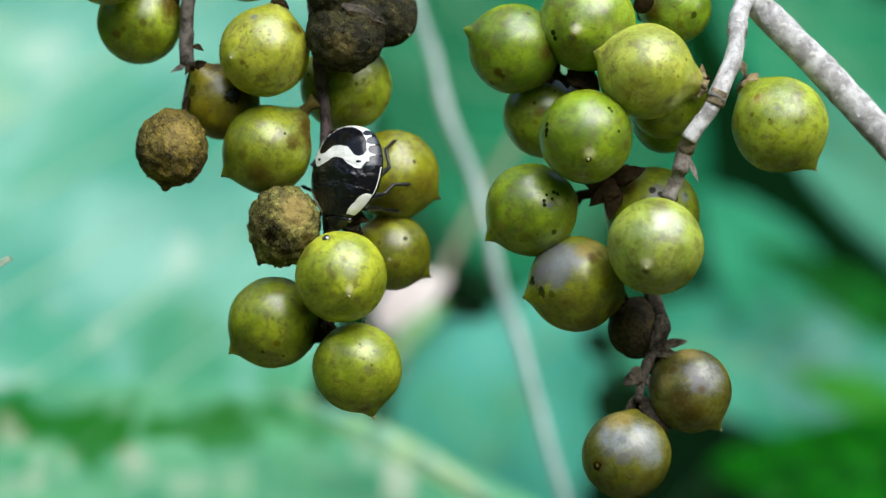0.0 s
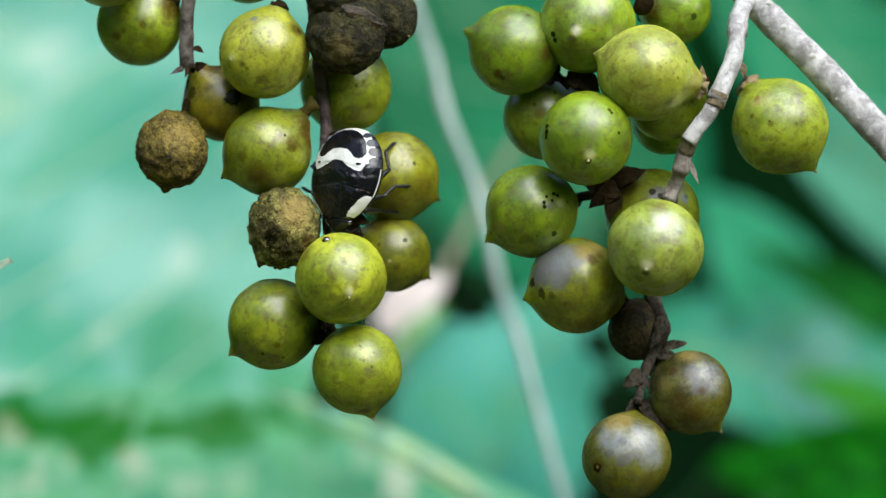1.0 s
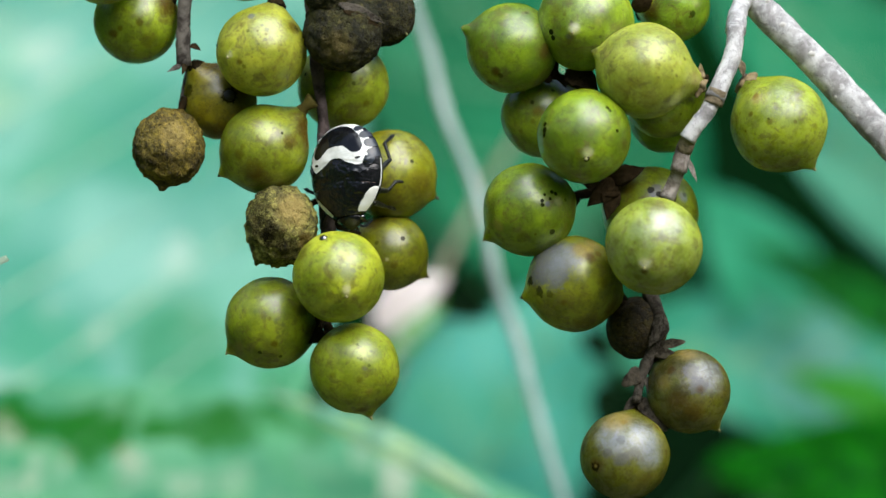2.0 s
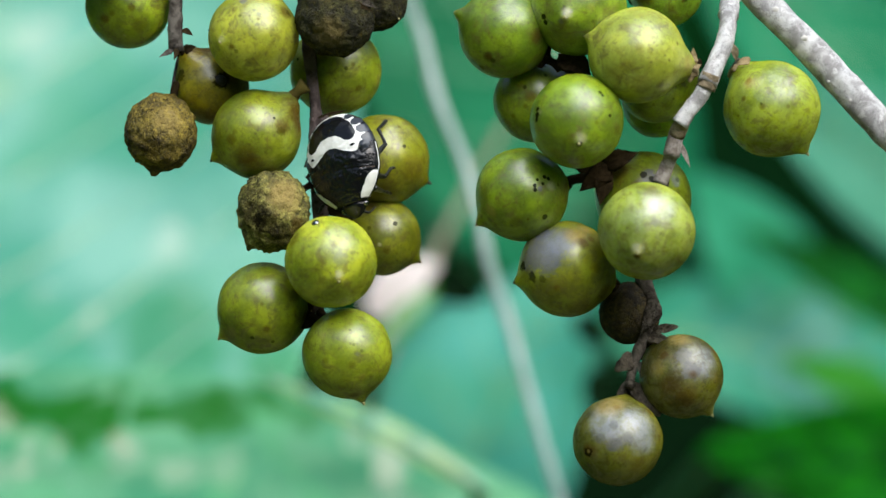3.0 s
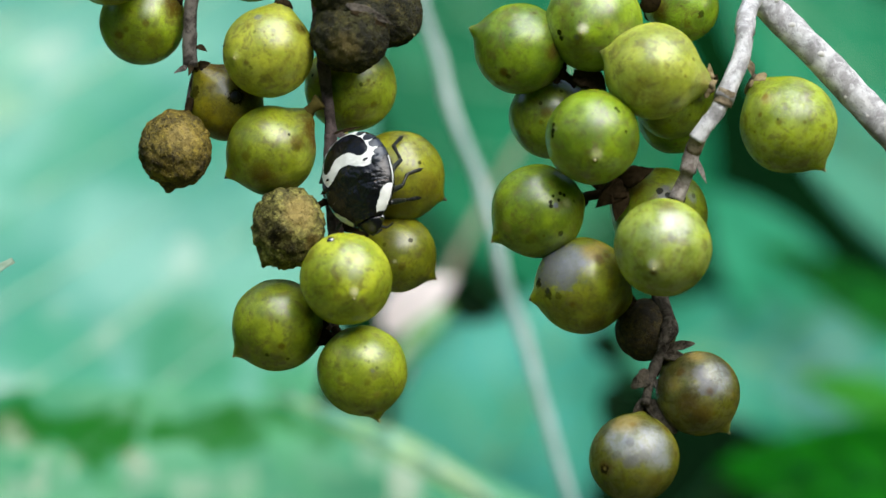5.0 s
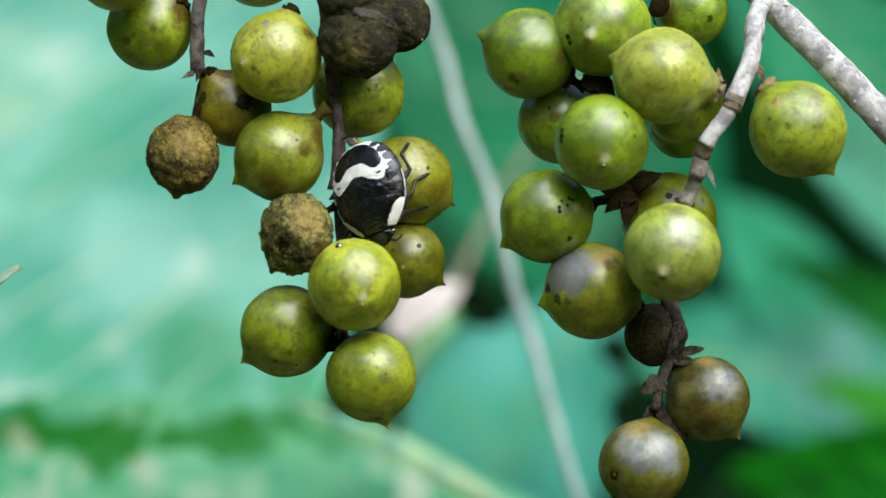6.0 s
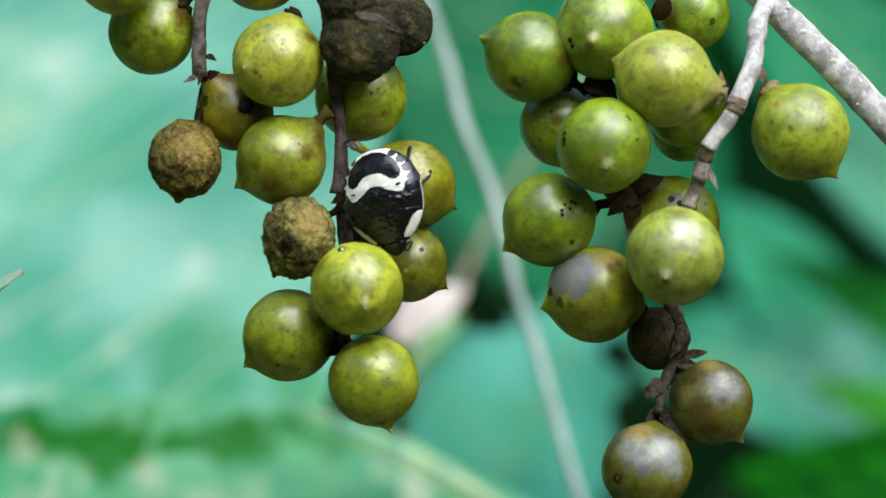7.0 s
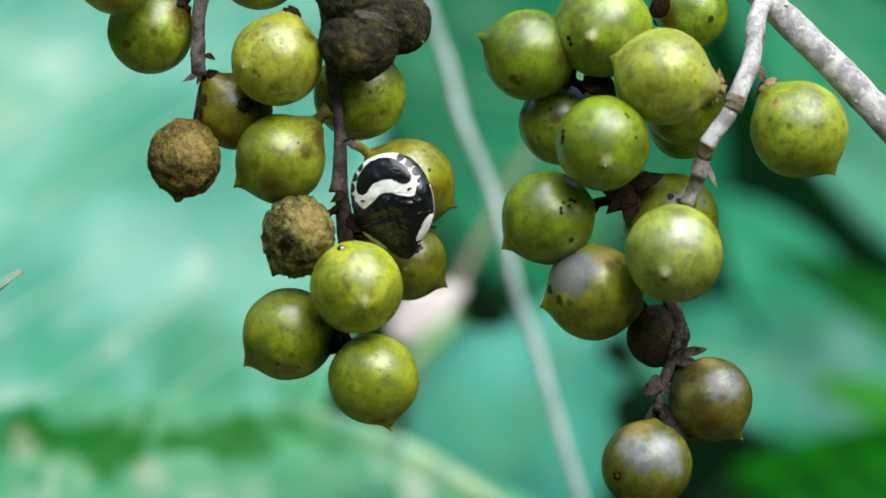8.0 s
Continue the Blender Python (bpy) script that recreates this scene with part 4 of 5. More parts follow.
berry(left_cluster, (-9.16, -3, -12.66), 4.76, (0.31, -0.1, -0.95), (-12.13, 1, -8.31), skin, "fresh green berry with a pointed tip", neck=0.14, calyx=4)
skin = berry_skin("berry_skin", (0.046, 0.043, 0.034), (0.017, 0.0165, 0.013), [((-0.17, -0.87, -0.46), 0.5, "tan", 0.35)], speck=0.6, rough=0.8, crust=2.4)
berry(left_cluster, (-10.37, -3, 23.08), 4.16, (0.41, 0.52, -0.75), (-13.59, 1, 26.75), skin, "dark dried-out berry with a rough skin", crust=2.4, nub=0.0, neck=0.0, calyx=4)
skin = berry_skin("berry_skin", (0.046, 0.043, 0.034), (0.017, 0.0165, 0.013), [], speck=0.6, rough=0.8, crust=2.4)
berry(left_cluster, (-6.08, 2, 25.1), 3.28, (0.67, -0.45, -0.59), (-9.95, 1, 27.97), skin, "dark dried-out berry with a rough skin", crust=2.4, nub=0.05, calyx=0)
skin = berry_skin("berry_skin", (0.046, 0.043, 0.034), (0.017, 0.0165, 0.013), [], speck=0.6, rough=0.8, crust=2.4)
berry(left_cluster, (-11.67, -4, 27.74), 3.01, (0.2, -0.57, -0.8), (-13.59, 1, 30.39), skin, "dark dried-out berry with a rough skin", crust=2.4, nub=0.0, calyx=6)
skin = berry_skin("berry_skin", (0.195, 0.285, 0.022), (0.112, 0.185, 0.01), [((-0.36, -0.74, -0.56), 0.15, "brown", 0.9), ((-0.27, -0.72, -0.64), 0.07, "black", 0.6), ((-0.51, -0.37, -0.77), 0.09, "brown", 0.8), ((0.31, -0.58, 0.75), 0.05, "black", 0.5), ((0.72, -0.68, -0.11), 0.25, "brown", 0.7), ((0.81, -0.58, 0.01), 0.07, "black", 0.5), ((-0.12, -0.70, 0.70), 0.07, "pale", 0.25)], rough=0.33)
berry(right_cluster, (7.63, 0, 21.5), 4.85, (-0.93, -0.1, 0.37), (13.71, 1, 17.65), skin, "vivid green berry with a pointed tip", nub=0.16, neck=0.05)
skin = berry_skin("berry_skin", (0.265, 0.365, 0.05), (0.153, 0.225, 0.018), [((-0.71, -0.67, -0.21), 0.07, "black", 0.95), ((-0.67, -0.66, -0.33), 0.06, "black", 0.95), ((-0.23, -0.96, -0.15), 0.14, "pale", 0.75), ((-0.34, -0.89, -0.30), 0.06, "grey", 0.6), ((-0.63, -0.74, 0.25), 0.19, "brown", 0.4), ((-0.28, -0.74, -0.62), 0.40, "brown", 0.35), ((-0.44, -0.89, 0.14), 0.05, "brown", 0.4), ((0.24, -0.97, -0.04), 0.12, "tan", 0.25)], rough=0.33)
berry(right_cluster, (15.42, -1, 24.13), 5.2, (-0.26, -0.94, -0.22), (19.84, 3, 17.71), skin, "yellowing brown berry with a pointed tip", nub=0.08)
skin = berry_skin("berry_skin", (0.227, 0.35, 0.045), (0.135, 0.225, 0.016), [((0.47, -0.85, -0.23), 0.10, "black", 0.7), ((0.40, -0.86, -0.31), 0.06, "brown", 0.7), ((-0.76, -0.64, -0.10), 0.42, "brown", 0.9), ((0.05, -0.87, -0.50), 0.16, "brown", 0.5), ((-0.19, -0.60, -0.77), 0.13, "brown", 0.4), ((0.56, -0.82, 0.07), 0.16, "pale", 0.3)], rough=0.33)
berry(right_cluster, (25.18, 4, 26.03), 3.78, (0.29, 0.6, -0.74), (21.13, 5, 25.71), skin, "fresh green berry with a pointed tip", calyx=4)
skin = berry_skin("berry_skin", (0.215, 0.29, 0.028), (0.124, 0.185, 0.011), [((0.18, -0.56, 0.81), 0.08, "brown", 0.9), ((0.22, -0.78, 0.58), 0.05, "black", 0.7), ((-0.28, -0.91, 0.30), 0.05, "black", 0.7), ((-0.13, -0.99, 0.08), 0.18, "brown", 0.7), ((-0.54, -0.75, -0.38), 0.08, "brown", 0.6), ((-0.27, -0.95, -0.15), 0.07, "brown", 0.6), ((0.34, -0.92, 0.22), 0.22, "brown", 0.6)], rough=0.33)
berry(right_cluster, (11.05, 5, 14.35), 4.52, (-0.47, 0.65, -0.59), (15.61, 4, 18.35), skin, "vivid green berry with a pointed tip")
skin = berry_skin("berry_skin", (0.279, 0.37, 0.035), (0.166, 0.225, 0.014), [((-0.40, -0.82, -0.41), 0.23, "brown", 0.5), ((0.10, -0.97, -0.20), 0.04, "black", 0.6), ((0.39, -0.82, -0.41), 0.04, "black", 0.5), ((-0.11, -0.83, -0.54), 0.06, "brown", 0.5)], rough=0.33)
berry(right_cluster, (23.86, 0, 16.05), 4.24, (-0.54, 0.69, -0.49), (28.48, -1, 18.2), skin, "olive-green berry with a pointed tip", calyx=0, tip_mat=TIP_DARK)
skin = berry_skin("berry_skin", (0.255, 0.40, 0.03), (0.145, 0.26, 0.013), [((-0.23, -0.94, -0.27), 0.25, "brown", 0.3), ((0.47, -0.59, -0.66), 0.16, "brown", 0.3)], rough=0.33)
berry(right_cluster, (24.18, 5, 14.23), 3.91, (-0.47, 0.81, -0.34), (28.32, 2, 14.65), skin, "vivid green berry with a pointed tip", calyx=0)
skin = berry_skin("berry_skin", (0.425, 0.46, 0.19), (0.29, 0.33, 0.095), [((0.82, -0.52, 0.22), 0.05, "brown", 0.8), ((0.63, -0.76, -0.13), 0.05, "brown", 0.7), ((0.02, -0.99, 0.14), 0.11, "brown", 0.25), ((-0.51, -0.73, -0.46), 0.35, "brown", 0.45), ((-0.25, -0.93, -0.28), 0.16, "brown", 0.25), ((0.97, -0.17, -0.16), 0.19, "tan", 0.5), ((0.26, -0.97, 0.01), 0.05, "brown", 0.35), ((-0.80, -0.52, 0.31), 0.09, "tan", 0.4), ((0.08, -0.72, -0.69), 0.26, "brown", 0.35), ((0.73, -0.67, 0.13), 0.06, "pale", 0.4)], rough=0.33)
berry(right_cluster, (21.56, -5, 18.92), 5.11, (-0.93, -0.1, 0.34), (28.16, -4, 17.39), skin, "yellowing brown berry with a pointed tip", neck=0.28, nub=0.12, stalk_mat=DRY_PALE, bract_mat=DRY_PALE)
skin = berry_skin("berry_skin", (0.205, 0.295, 0.022), (0.115, 0.185, 0.01), [((-0.84, -0.48, 0.24), 0.07, "black", 0.97), ((-0.84, -0.52, 0.12), 0.08, "black", 0.97), ((-0.85, -0.52, 0.01), 0.06, "black", 0.95), ((-0.78, -0.60, 0.17), 0.06, "pale", 0.35), ((0.48, -0.65, 0.59), 0.05, "black", 0.9), ((0.53, -0.66, 0.53), 0.04, "black", 0.9), ((0.69, -0.72, 0.10), 0.04, "black", 0.9), ((0.06, -0.93, -0.36), 0.14, "pale", 0.6), ((0.02, -0.89, -0.46), 0.07, "black", 0.97), ((0.40, -0.92, -0.06), 0.05, "brown", 0.5), ((-0.45, -0.56, -0.70), 0.19, "brown", 0.3), ((0.84, -0.49, -0.22), 0.14, "brown", 0.4)], rough=0.33)
berry(right_cluster, (15.17, -6, 11.93), 4.98, (0.01, -0.9, -0.45), (18.05, 4, 7.99), skin, "vivid green berry with a pointed tip", nub=0.06, neck=0.0, calyx=0)
skin = berry_skin("berry_skin", (0.205, 0.29, 0.022), (0.118, 0.185, 0.01), [((0.26, -0.95, 0.18), 0.05, "black", 0.95), ((0.32, -0.90, 0.31), 0.04, "black", 0.95), ((0.48, -0.80, 0.37), 0.05, "black", 0.95), ((0.56, -0.76, 0.33), 0.05, "black", 0.95), ((0.27, -0.96, 0.09), 0.05, "black", 0.95), ((0.38, -0.92, 0.11), 0.07, "grey", 0.9), ((0.44, -0.87, 0.22), 0.04, "black", 0.9), ((0.62, -0.76, 0.17), 0.12, "pale", 0.5), ((0.48, -0.73, -0.49), 0.07, "black", 0.8), ((-0.27, -0.78, 0.56), 0.09, "grey", 0.3), ((0.77, -0.61, 0.20), 0.04, "black", 0.6), ((-0.67, -0.65, -0.35), 0.17, "tan", 0.5), ((-0.12, -0.79, -0.60), 0.17, "brown", 0.4), ((0.12, -0.84, -0.54), 0.04, "brown", 0.6)], rough=0.33)
berry(right_cluster, (9.43, -1, 4.23), 4.96, (-0.83, -0.1, -0.55), (16.8, 3, 6.15), skin, "vivid green berry with a pointed tip", nub=0.14, tip_mat=DRY_PALE, calyx=4)
skin = berry_skin("berry_skin", (0.235, 0.295, 0.03), (0.140, 0.18, 0.012), [((0.06, -0.88, 0.46), 0.17, "grey", 0.9), ((-0.04, -0.87, 0.49), 0.08, "black", 0.8), ((0.13, -0.90, 0.40), 0.07, "black", 0.8), ((0.65, -0.66, 0.37), 0.15, "bloom", 0.9), ((0.68, -0.61, 0.40), 0.06, "black", 0.5), ((-0.54, -0.61, 0.58), 0.31, "brown", 0.7), ((-0.06, -0.33, 0.94), 0.12, "brown", 0.5), ((0.87, -0.46, -0.19), 0.12, "brown", 0.4)], rough=0.33)
berry(right_cluster, (22.62, 4, 3.78), 5.12, (0.06, 0.87, -0.49), (17.47, 5, 6.17), skin, "olive-green berry with a pointed tip", calyx=0, tip_mat=TIP_DARK)
skin = berry_skin("berry_skin", (0.257, 0.285, 0.028), (0.156, 0.165, 0.012), [((-0.52, -0.72, 0.46), 0.64, "grey", 0.97), ((-0.22, -0.76, 0.60), 0.40, "bloom", 0.85), ((-0.45, -0.85, 0.28), 0.28, "bloom", 0.5), ((0.16, -0.68, 0.70), 0.28, "tan", 0.7), ((-0.93, -0.36, 0.06), 0.11, "black", 0.9), ((-0.74, -0.65, -0.16), 0.12, "black", 0.75), ((-0.53, -0.82, -0.21), 0.09, "black", 0.5), ((0.38, -0.40, 0.84), 0.19, "tan", 0.8), ((0.32, -0.78, 0.54), 0.18, "brown", 0.85), ((0.47, -0.62, 0.62), 0.11, "brown", 0.7), ((0.59, -0.81, 0.04), 0.16, "brown", 0.5), ((0.24, -0.54, -0.81), 0.31, "brown", 0.55), ((0.76, -0.41, -0.49), 0.24, "brown", 0.6), ((-0.24, -0.90, -0.38), 0.09, "brown", 0.5)], rough=0.33)
berry(right_cluster, (14.27, -1, -3.75), 5.14, (-0.97, -0.1, -0.24), (21.03, 2, -6.32), skin, "olive-green berry with a grey bloom", nub=0.10, tip_mat=TIP_DARK)
# the patch near its top holds the sky's sheen as colour
skin = berry_skin("berry_skin", (0.32, 0.385, 0.16), (0.21, 0.27, 0.07), [((0.14, -0.97, 0.20), 0.12, "grey", 0.5), ((0.25, -0.83, 0.48), 0.42, "sky_sheen", 0.55), ((-0.22, -0.91, -0.34), 0.15, "pale", 0.7), ((-0.22, -0.84, -0.49), 0.09, "brown", 0.9), ((-0.49, -0.86, -0.12), 0.10, "brown", 0.35), ((-0.35, -0.70, -0.63), 0.12, "brown", 0.4), ((0.76, -0.59, -0.28), 0.16, "brown", 0.3), ((0.46, -0.83, 0.30), 0.06, "grey", 0.3)], rough=0.33, wax=2.0)
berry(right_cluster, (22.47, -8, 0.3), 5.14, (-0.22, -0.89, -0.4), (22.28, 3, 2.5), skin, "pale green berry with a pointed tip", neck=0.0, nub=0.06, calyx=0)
skin = berry_skin("berry_skin", (0.060, 0.040, 0.031), (0.026, 0.018, 0.014), [], speck=0.6, rough=0.6, crust=0.5)
berry(right_cluster, (21.03, 2, -8.45), 3.28, (-0.19, 0.33, -0.93), (22.51, 1, -7.22), skin, "dark dried-out berry with a rough skin", crust=0.8, nub=0.0, calyx=0)
# bloom patches here: partly waxy bloom, partly sky reflection put into the colour
skin = berry_skin("berry_skin", (0.128, 0.129, 0.019), (0.059, 0.057, 0.009), [((0.42, -0.82, 0.40), 0.50, "bloom", 0.9), ((0.02, -0.86, 0.50), 0.22, "grey", 0.8), ((0.22, -0.96, 0.16), 0.26, "grey", 0.85), ((0.24, -0.97, 0.06), 0.13, "brown", 0.6), ((-0.45, -0.72, 0.53), 0.14, "brown", 0.7), ((0.81, -0.17, 0.56), 0.22, "brown", 0.7), ((-0.30, -0.92, -0.20), 0.30, "brown", 0.5), ((0.10, -0.88, -0.46), 0.35, "brown", 0.55), ((-0.62, -0.75, 0.20), 0.25, "tan", 0.35), ((-0.08, -0.42, 0.91), 0.30, "tan", 0.6)], speck=0.7, rough=0.42, wax=1.65)
berry(right_cluster, (26.47, 0, -15.2), 4.48, (0.61, -0.1, -0.79), (22.73, 2, -12.09), skin, "yellowing brown berry with a pointed tip", calyx=5, neck=0.12)
# much of the bloom on its upper half is sky reflection held as colour
skin = berry_skin("berry_skin", (0.156, 0.163, 0.022), (0.089, 0.088, 0.012), [((-0.35, -0.82, 0.45), 0.46, "bloom", 0.95), ((0.36, -0.85, 0.38), 0.54, "bloom", 0.95), ((0.55, -0.83, 0.02), 0.36, "bloom", 0.85), ((-0.05, -0.97, 0.22), 0.36, "bloom", 0.8), ((-0.12, -0.91, 0.38), 0.12, "grey", 0.7), ((-0.42, -0.90, 0.08), 0.13, "grey", 0.75), ((-0.10, -0.99, -0.04), 0.20, "grey", 0.75), ((0.20, -0.97, 0.13), 0.14, "grey", 0.6), ((-0.68, -0.70, -0.20), 0.19, "brown", 0.85), ((-0.68, -0.70, -0.22), 0.11, "black", 0.9), ((-0.68, -0.71, -0.20), 0.055, "tan", 0.8), ((-0.05, -0.62, 0.78), 0.10, "brown", 0.7), ((0.45, -0.72, -0.53), 0.30, "brown", 0.4), ((-0.2, -0.5, 0.84), 0.40, "tan", 0.6), ((0.71, -0.28, 0.65), 0.15, "brown", 0.8), ((0.90, -0.43, 0.08), 0.11, "brown", 0.5)], speck=0.7, rough=0.42, wax=1.7)
berry(right_cluster, (19.59, -3, -22), 4.76, (-0.24, 0.97, 0.08), (20.87, 1, -16.08), skin, "yellowing brown berry with a pointed tip", neck=0.2, calyx=5)
# the small bloom patch puts the sky's highlight into the colour
skin = berry_skin("berry_skin", (0.31, 0.375, 0.06), (0.195, 0.25, 0.022), [((-0.52, -0.65, 0.55), 0.09, "brown", 0.9), ((-0.50, -0.70, 0.51), 0.16, "tan", 0.6), ((-0.34, -0.80, 0.50), 0.19, "pale", 0.3), ((-0.62, -0.76, 0.19), 0.07, "brown", 0.7), ((-0.25, -0.97, 0.03), 0.08, "brown", 0.6), ((-0.28, -0.96, 0.09), 0.03, "black", 0.6), ((0.27, -0.96, 0.03), 0.05, "brown", 0.6), ((-0.73, -0.66, -0.16), 0.04, "brown", 0.7), ((0.39, -0.85, 0.36), 0.16, "bloom", 0.25), ((0.02, -0.92, -0.40), 0.05, "brown", 0.4), ((-0.54, -0.67, -0.51), 0.09, "brown", 0.4), ((0.69, -0.73, -0.05), 0.08, "brown", 0.4), ((0.22, -0.55, -0.80), 0.16, "brown", 0.3)], rough=0.33, wax=1.75)
berry(right_cluster, (36.04, -2, 13.28), 5.19, (0.61, -0.1, -0.79), (32.17, -1, 18.32), skin, "yellowing brown berry with a pointed tip", neck=0.16, nub=0.12, tip_mat=TIP_PALE, stalk_mat=GREY_BARK, bract_mat=DRY_PALE)


# ---- the shield bug ----
bug = thing("shield_bug", "glossy black and white shield bug nymph climbing head down", "insect", (0, 0, 0))
# the plan of the back, in millimetres from its middle: u across, v from tail to head
TAIL, NECK, EDGE, TOP = -5.72, 4.35, 0.9, 3.1
WIDTHS = ((-5.72, 0.0), (-5.66, 0.75), (-5.5, 1.5), (-5.1, 2.4), (-4.4, 3.25), (-3.5, 3.85), (-2.4, 4.25), (-1.2, 4.45), (0.0, 4.45), (1.0, 4.3), (2.0, 3.98), (2.9, 3.4), (3.6, 2.75), (4.1, 2.15), (4.35, 1.7))
KIDNEY = ((0, -5.38), (0.9, -5.25), (1.7, -4.9), (2.45, -4.2), (2.95, -3.4), (3.12, -2.7), (2.95, -2.25), (2.5, -2.02), (1.95, -2.12), (1.5, -2.55), (1.0, -2.92), (0, -3.06))


def step(x, xs, ys):
    return float(np.interp(x, xs, ys))


def half_width(v):
    return step(v, [w[0] for w in WIDTHS], [w[1] for w in WIDTHS])


def inside(u, v, outline):
    """Whether (u, v) lies inside a closed outline."""
    odd = False
    for (a, b), (c, d) in zip(outline, outline[1:] + outline[:1]):
        if (b > v) != (d > v) and u < a + (v - b) * (c - a) / (d - b):
            odd = not odd
    return odd


def shell_zone(u, v):
    """Which plate of the shell lies at (u, v); both halves carry the same pattern."""
    wob = 0.10 * noise.noise(Vector((u * 1.7, v * 1.7, 0))) + 0.05 * noise.noise(Vector((u * 4, v * 4, 6)))
    side = "a" if u > 0 else "b"
    a = abs(u)
    rim = a / max(half_width(v), 1e-3)
    for k, (su, sv, ru, rv) in enumerate(((4.10, -1.95, 0.58, 0.50), (3.74, -3.03, 0.58, 0.50), (3.12, -4.04, 0.52, 0.47), (2.26, -4.86, 0.44, 0.34))):
        turn = -0.22 * (-sv - 1.0)
        du, dv = a - su, v - sv
        x, y = du * math.cos(turn) - dv * math.sin(turn), du * math.sin(turn) + dv * math.cos(turn)
        if math.hypot(x / ru, y / rv) < 1 + wob:
            return "rim_spot" + str(k) + side
    if -5.0 < v < -1.4 and rim > 0.93 + wob * 0.3:
        return "flank" + side
    if inside(max(a + wob, 0.01), v + wob * 0.6, KIDNEY):
        return "tail_plate"
    if math.hypot((a - 2.63) / 0.30, (v + 1.42 + 0.15 * (a - 2.63)) / 0.14) < 1 + wob:
        return "band_dot" + side
    if math.hypot((a - 3.70) / 0.46, (v + 1.14) / 0.52) < 1 + wob * 0.5:
        return "wing_knob" + side
    low = step(a, [0, 0.5, 1.0, 1.5, 2.2, 2.8, 3.1, 3.35, 3.8, 4.4], [-1.74, -1.68, -1.42, -1.08, -0.76, -0.62, -0.85, -1.5, -1.66, -1.5]) + wob * 0.8
    if v < low:
        return "white_band"
    inner = step(v, [1.72, 1.95, 2.2, 3.0, 3.6, 4.12], [3.8, 3.42, 3.1, 2.4, 1.9, 1.6]) + wob
    if 1.72 < v < 4.12 and a > inner and rim < 0.996:
        return "white_spot" + side
    if -1.3 < v < 1.75 and rim > 0.996:
        return "white_rim" + side
    if 2.7 < a and rim < 0.95 and abs(v - 0.72 - 0.17 * a - wob) < 0.016:
        return "seam" + side
    return "back_plate" if v < 0.72 + 0.17 * a else "collar_plate"


def shell_height(rim, u, v):
    """Height of the shell over its edge, with knobs, humps and grooves."""
    h = max(1 - rim ** 2.3, 0) ** 0.55
    along = max(1 - abs(v / TAIL) ** 3.2, 0) ** 0.5 if v < 0 else step(v, [0, 1.5, 2.5, 3.5, 4.35], [1.0, 0.90, 0.76, 0.62, 0.48])
    z = EDGE + (TOP - EDGE) * h * along
    a = abs(u)

    def hump(size, at_u, at_v, ru, rv):
        return size * math.exp(-((a - at_u) / ru) ** 2 - ((v - at_v) / rv) ** 2)

    z += hump(0.34, 3.70, -1.14, 0.38, 0.42) + hump(0.16, 2.3, 0.0, 0.9, 0.45) + hump(0.12, 0.0, -0.7, 1.3, 0.6) + hump(0.12, 2.4, 1.9, 0.8, 0.5)
    z -= 0.05 * math.exp(-((v - 0.72 - 0.17 * a) / 0.14) ** 2) * h
    z -= 0.06 * math.exp(-((v + 1.62 - 0.25 * a) / 0.10) ** 2) * h
    z -= hump(0.10, 1.2, 0.55, 0.8, 0.2)
    back = step(v, [-2.4, -1.2], [0.35, 1.0])
    z += (0.10 * noise.noise(Vector((u * 0.9, v * 0.9, 2))) + 0.07 * back * noise.noise(Vector((u * 2.0, v * 2.6, 5))) + 0.045 * back * noise.noise(Vector((u * 4.5, v * 6, 8)))) * h
    return z


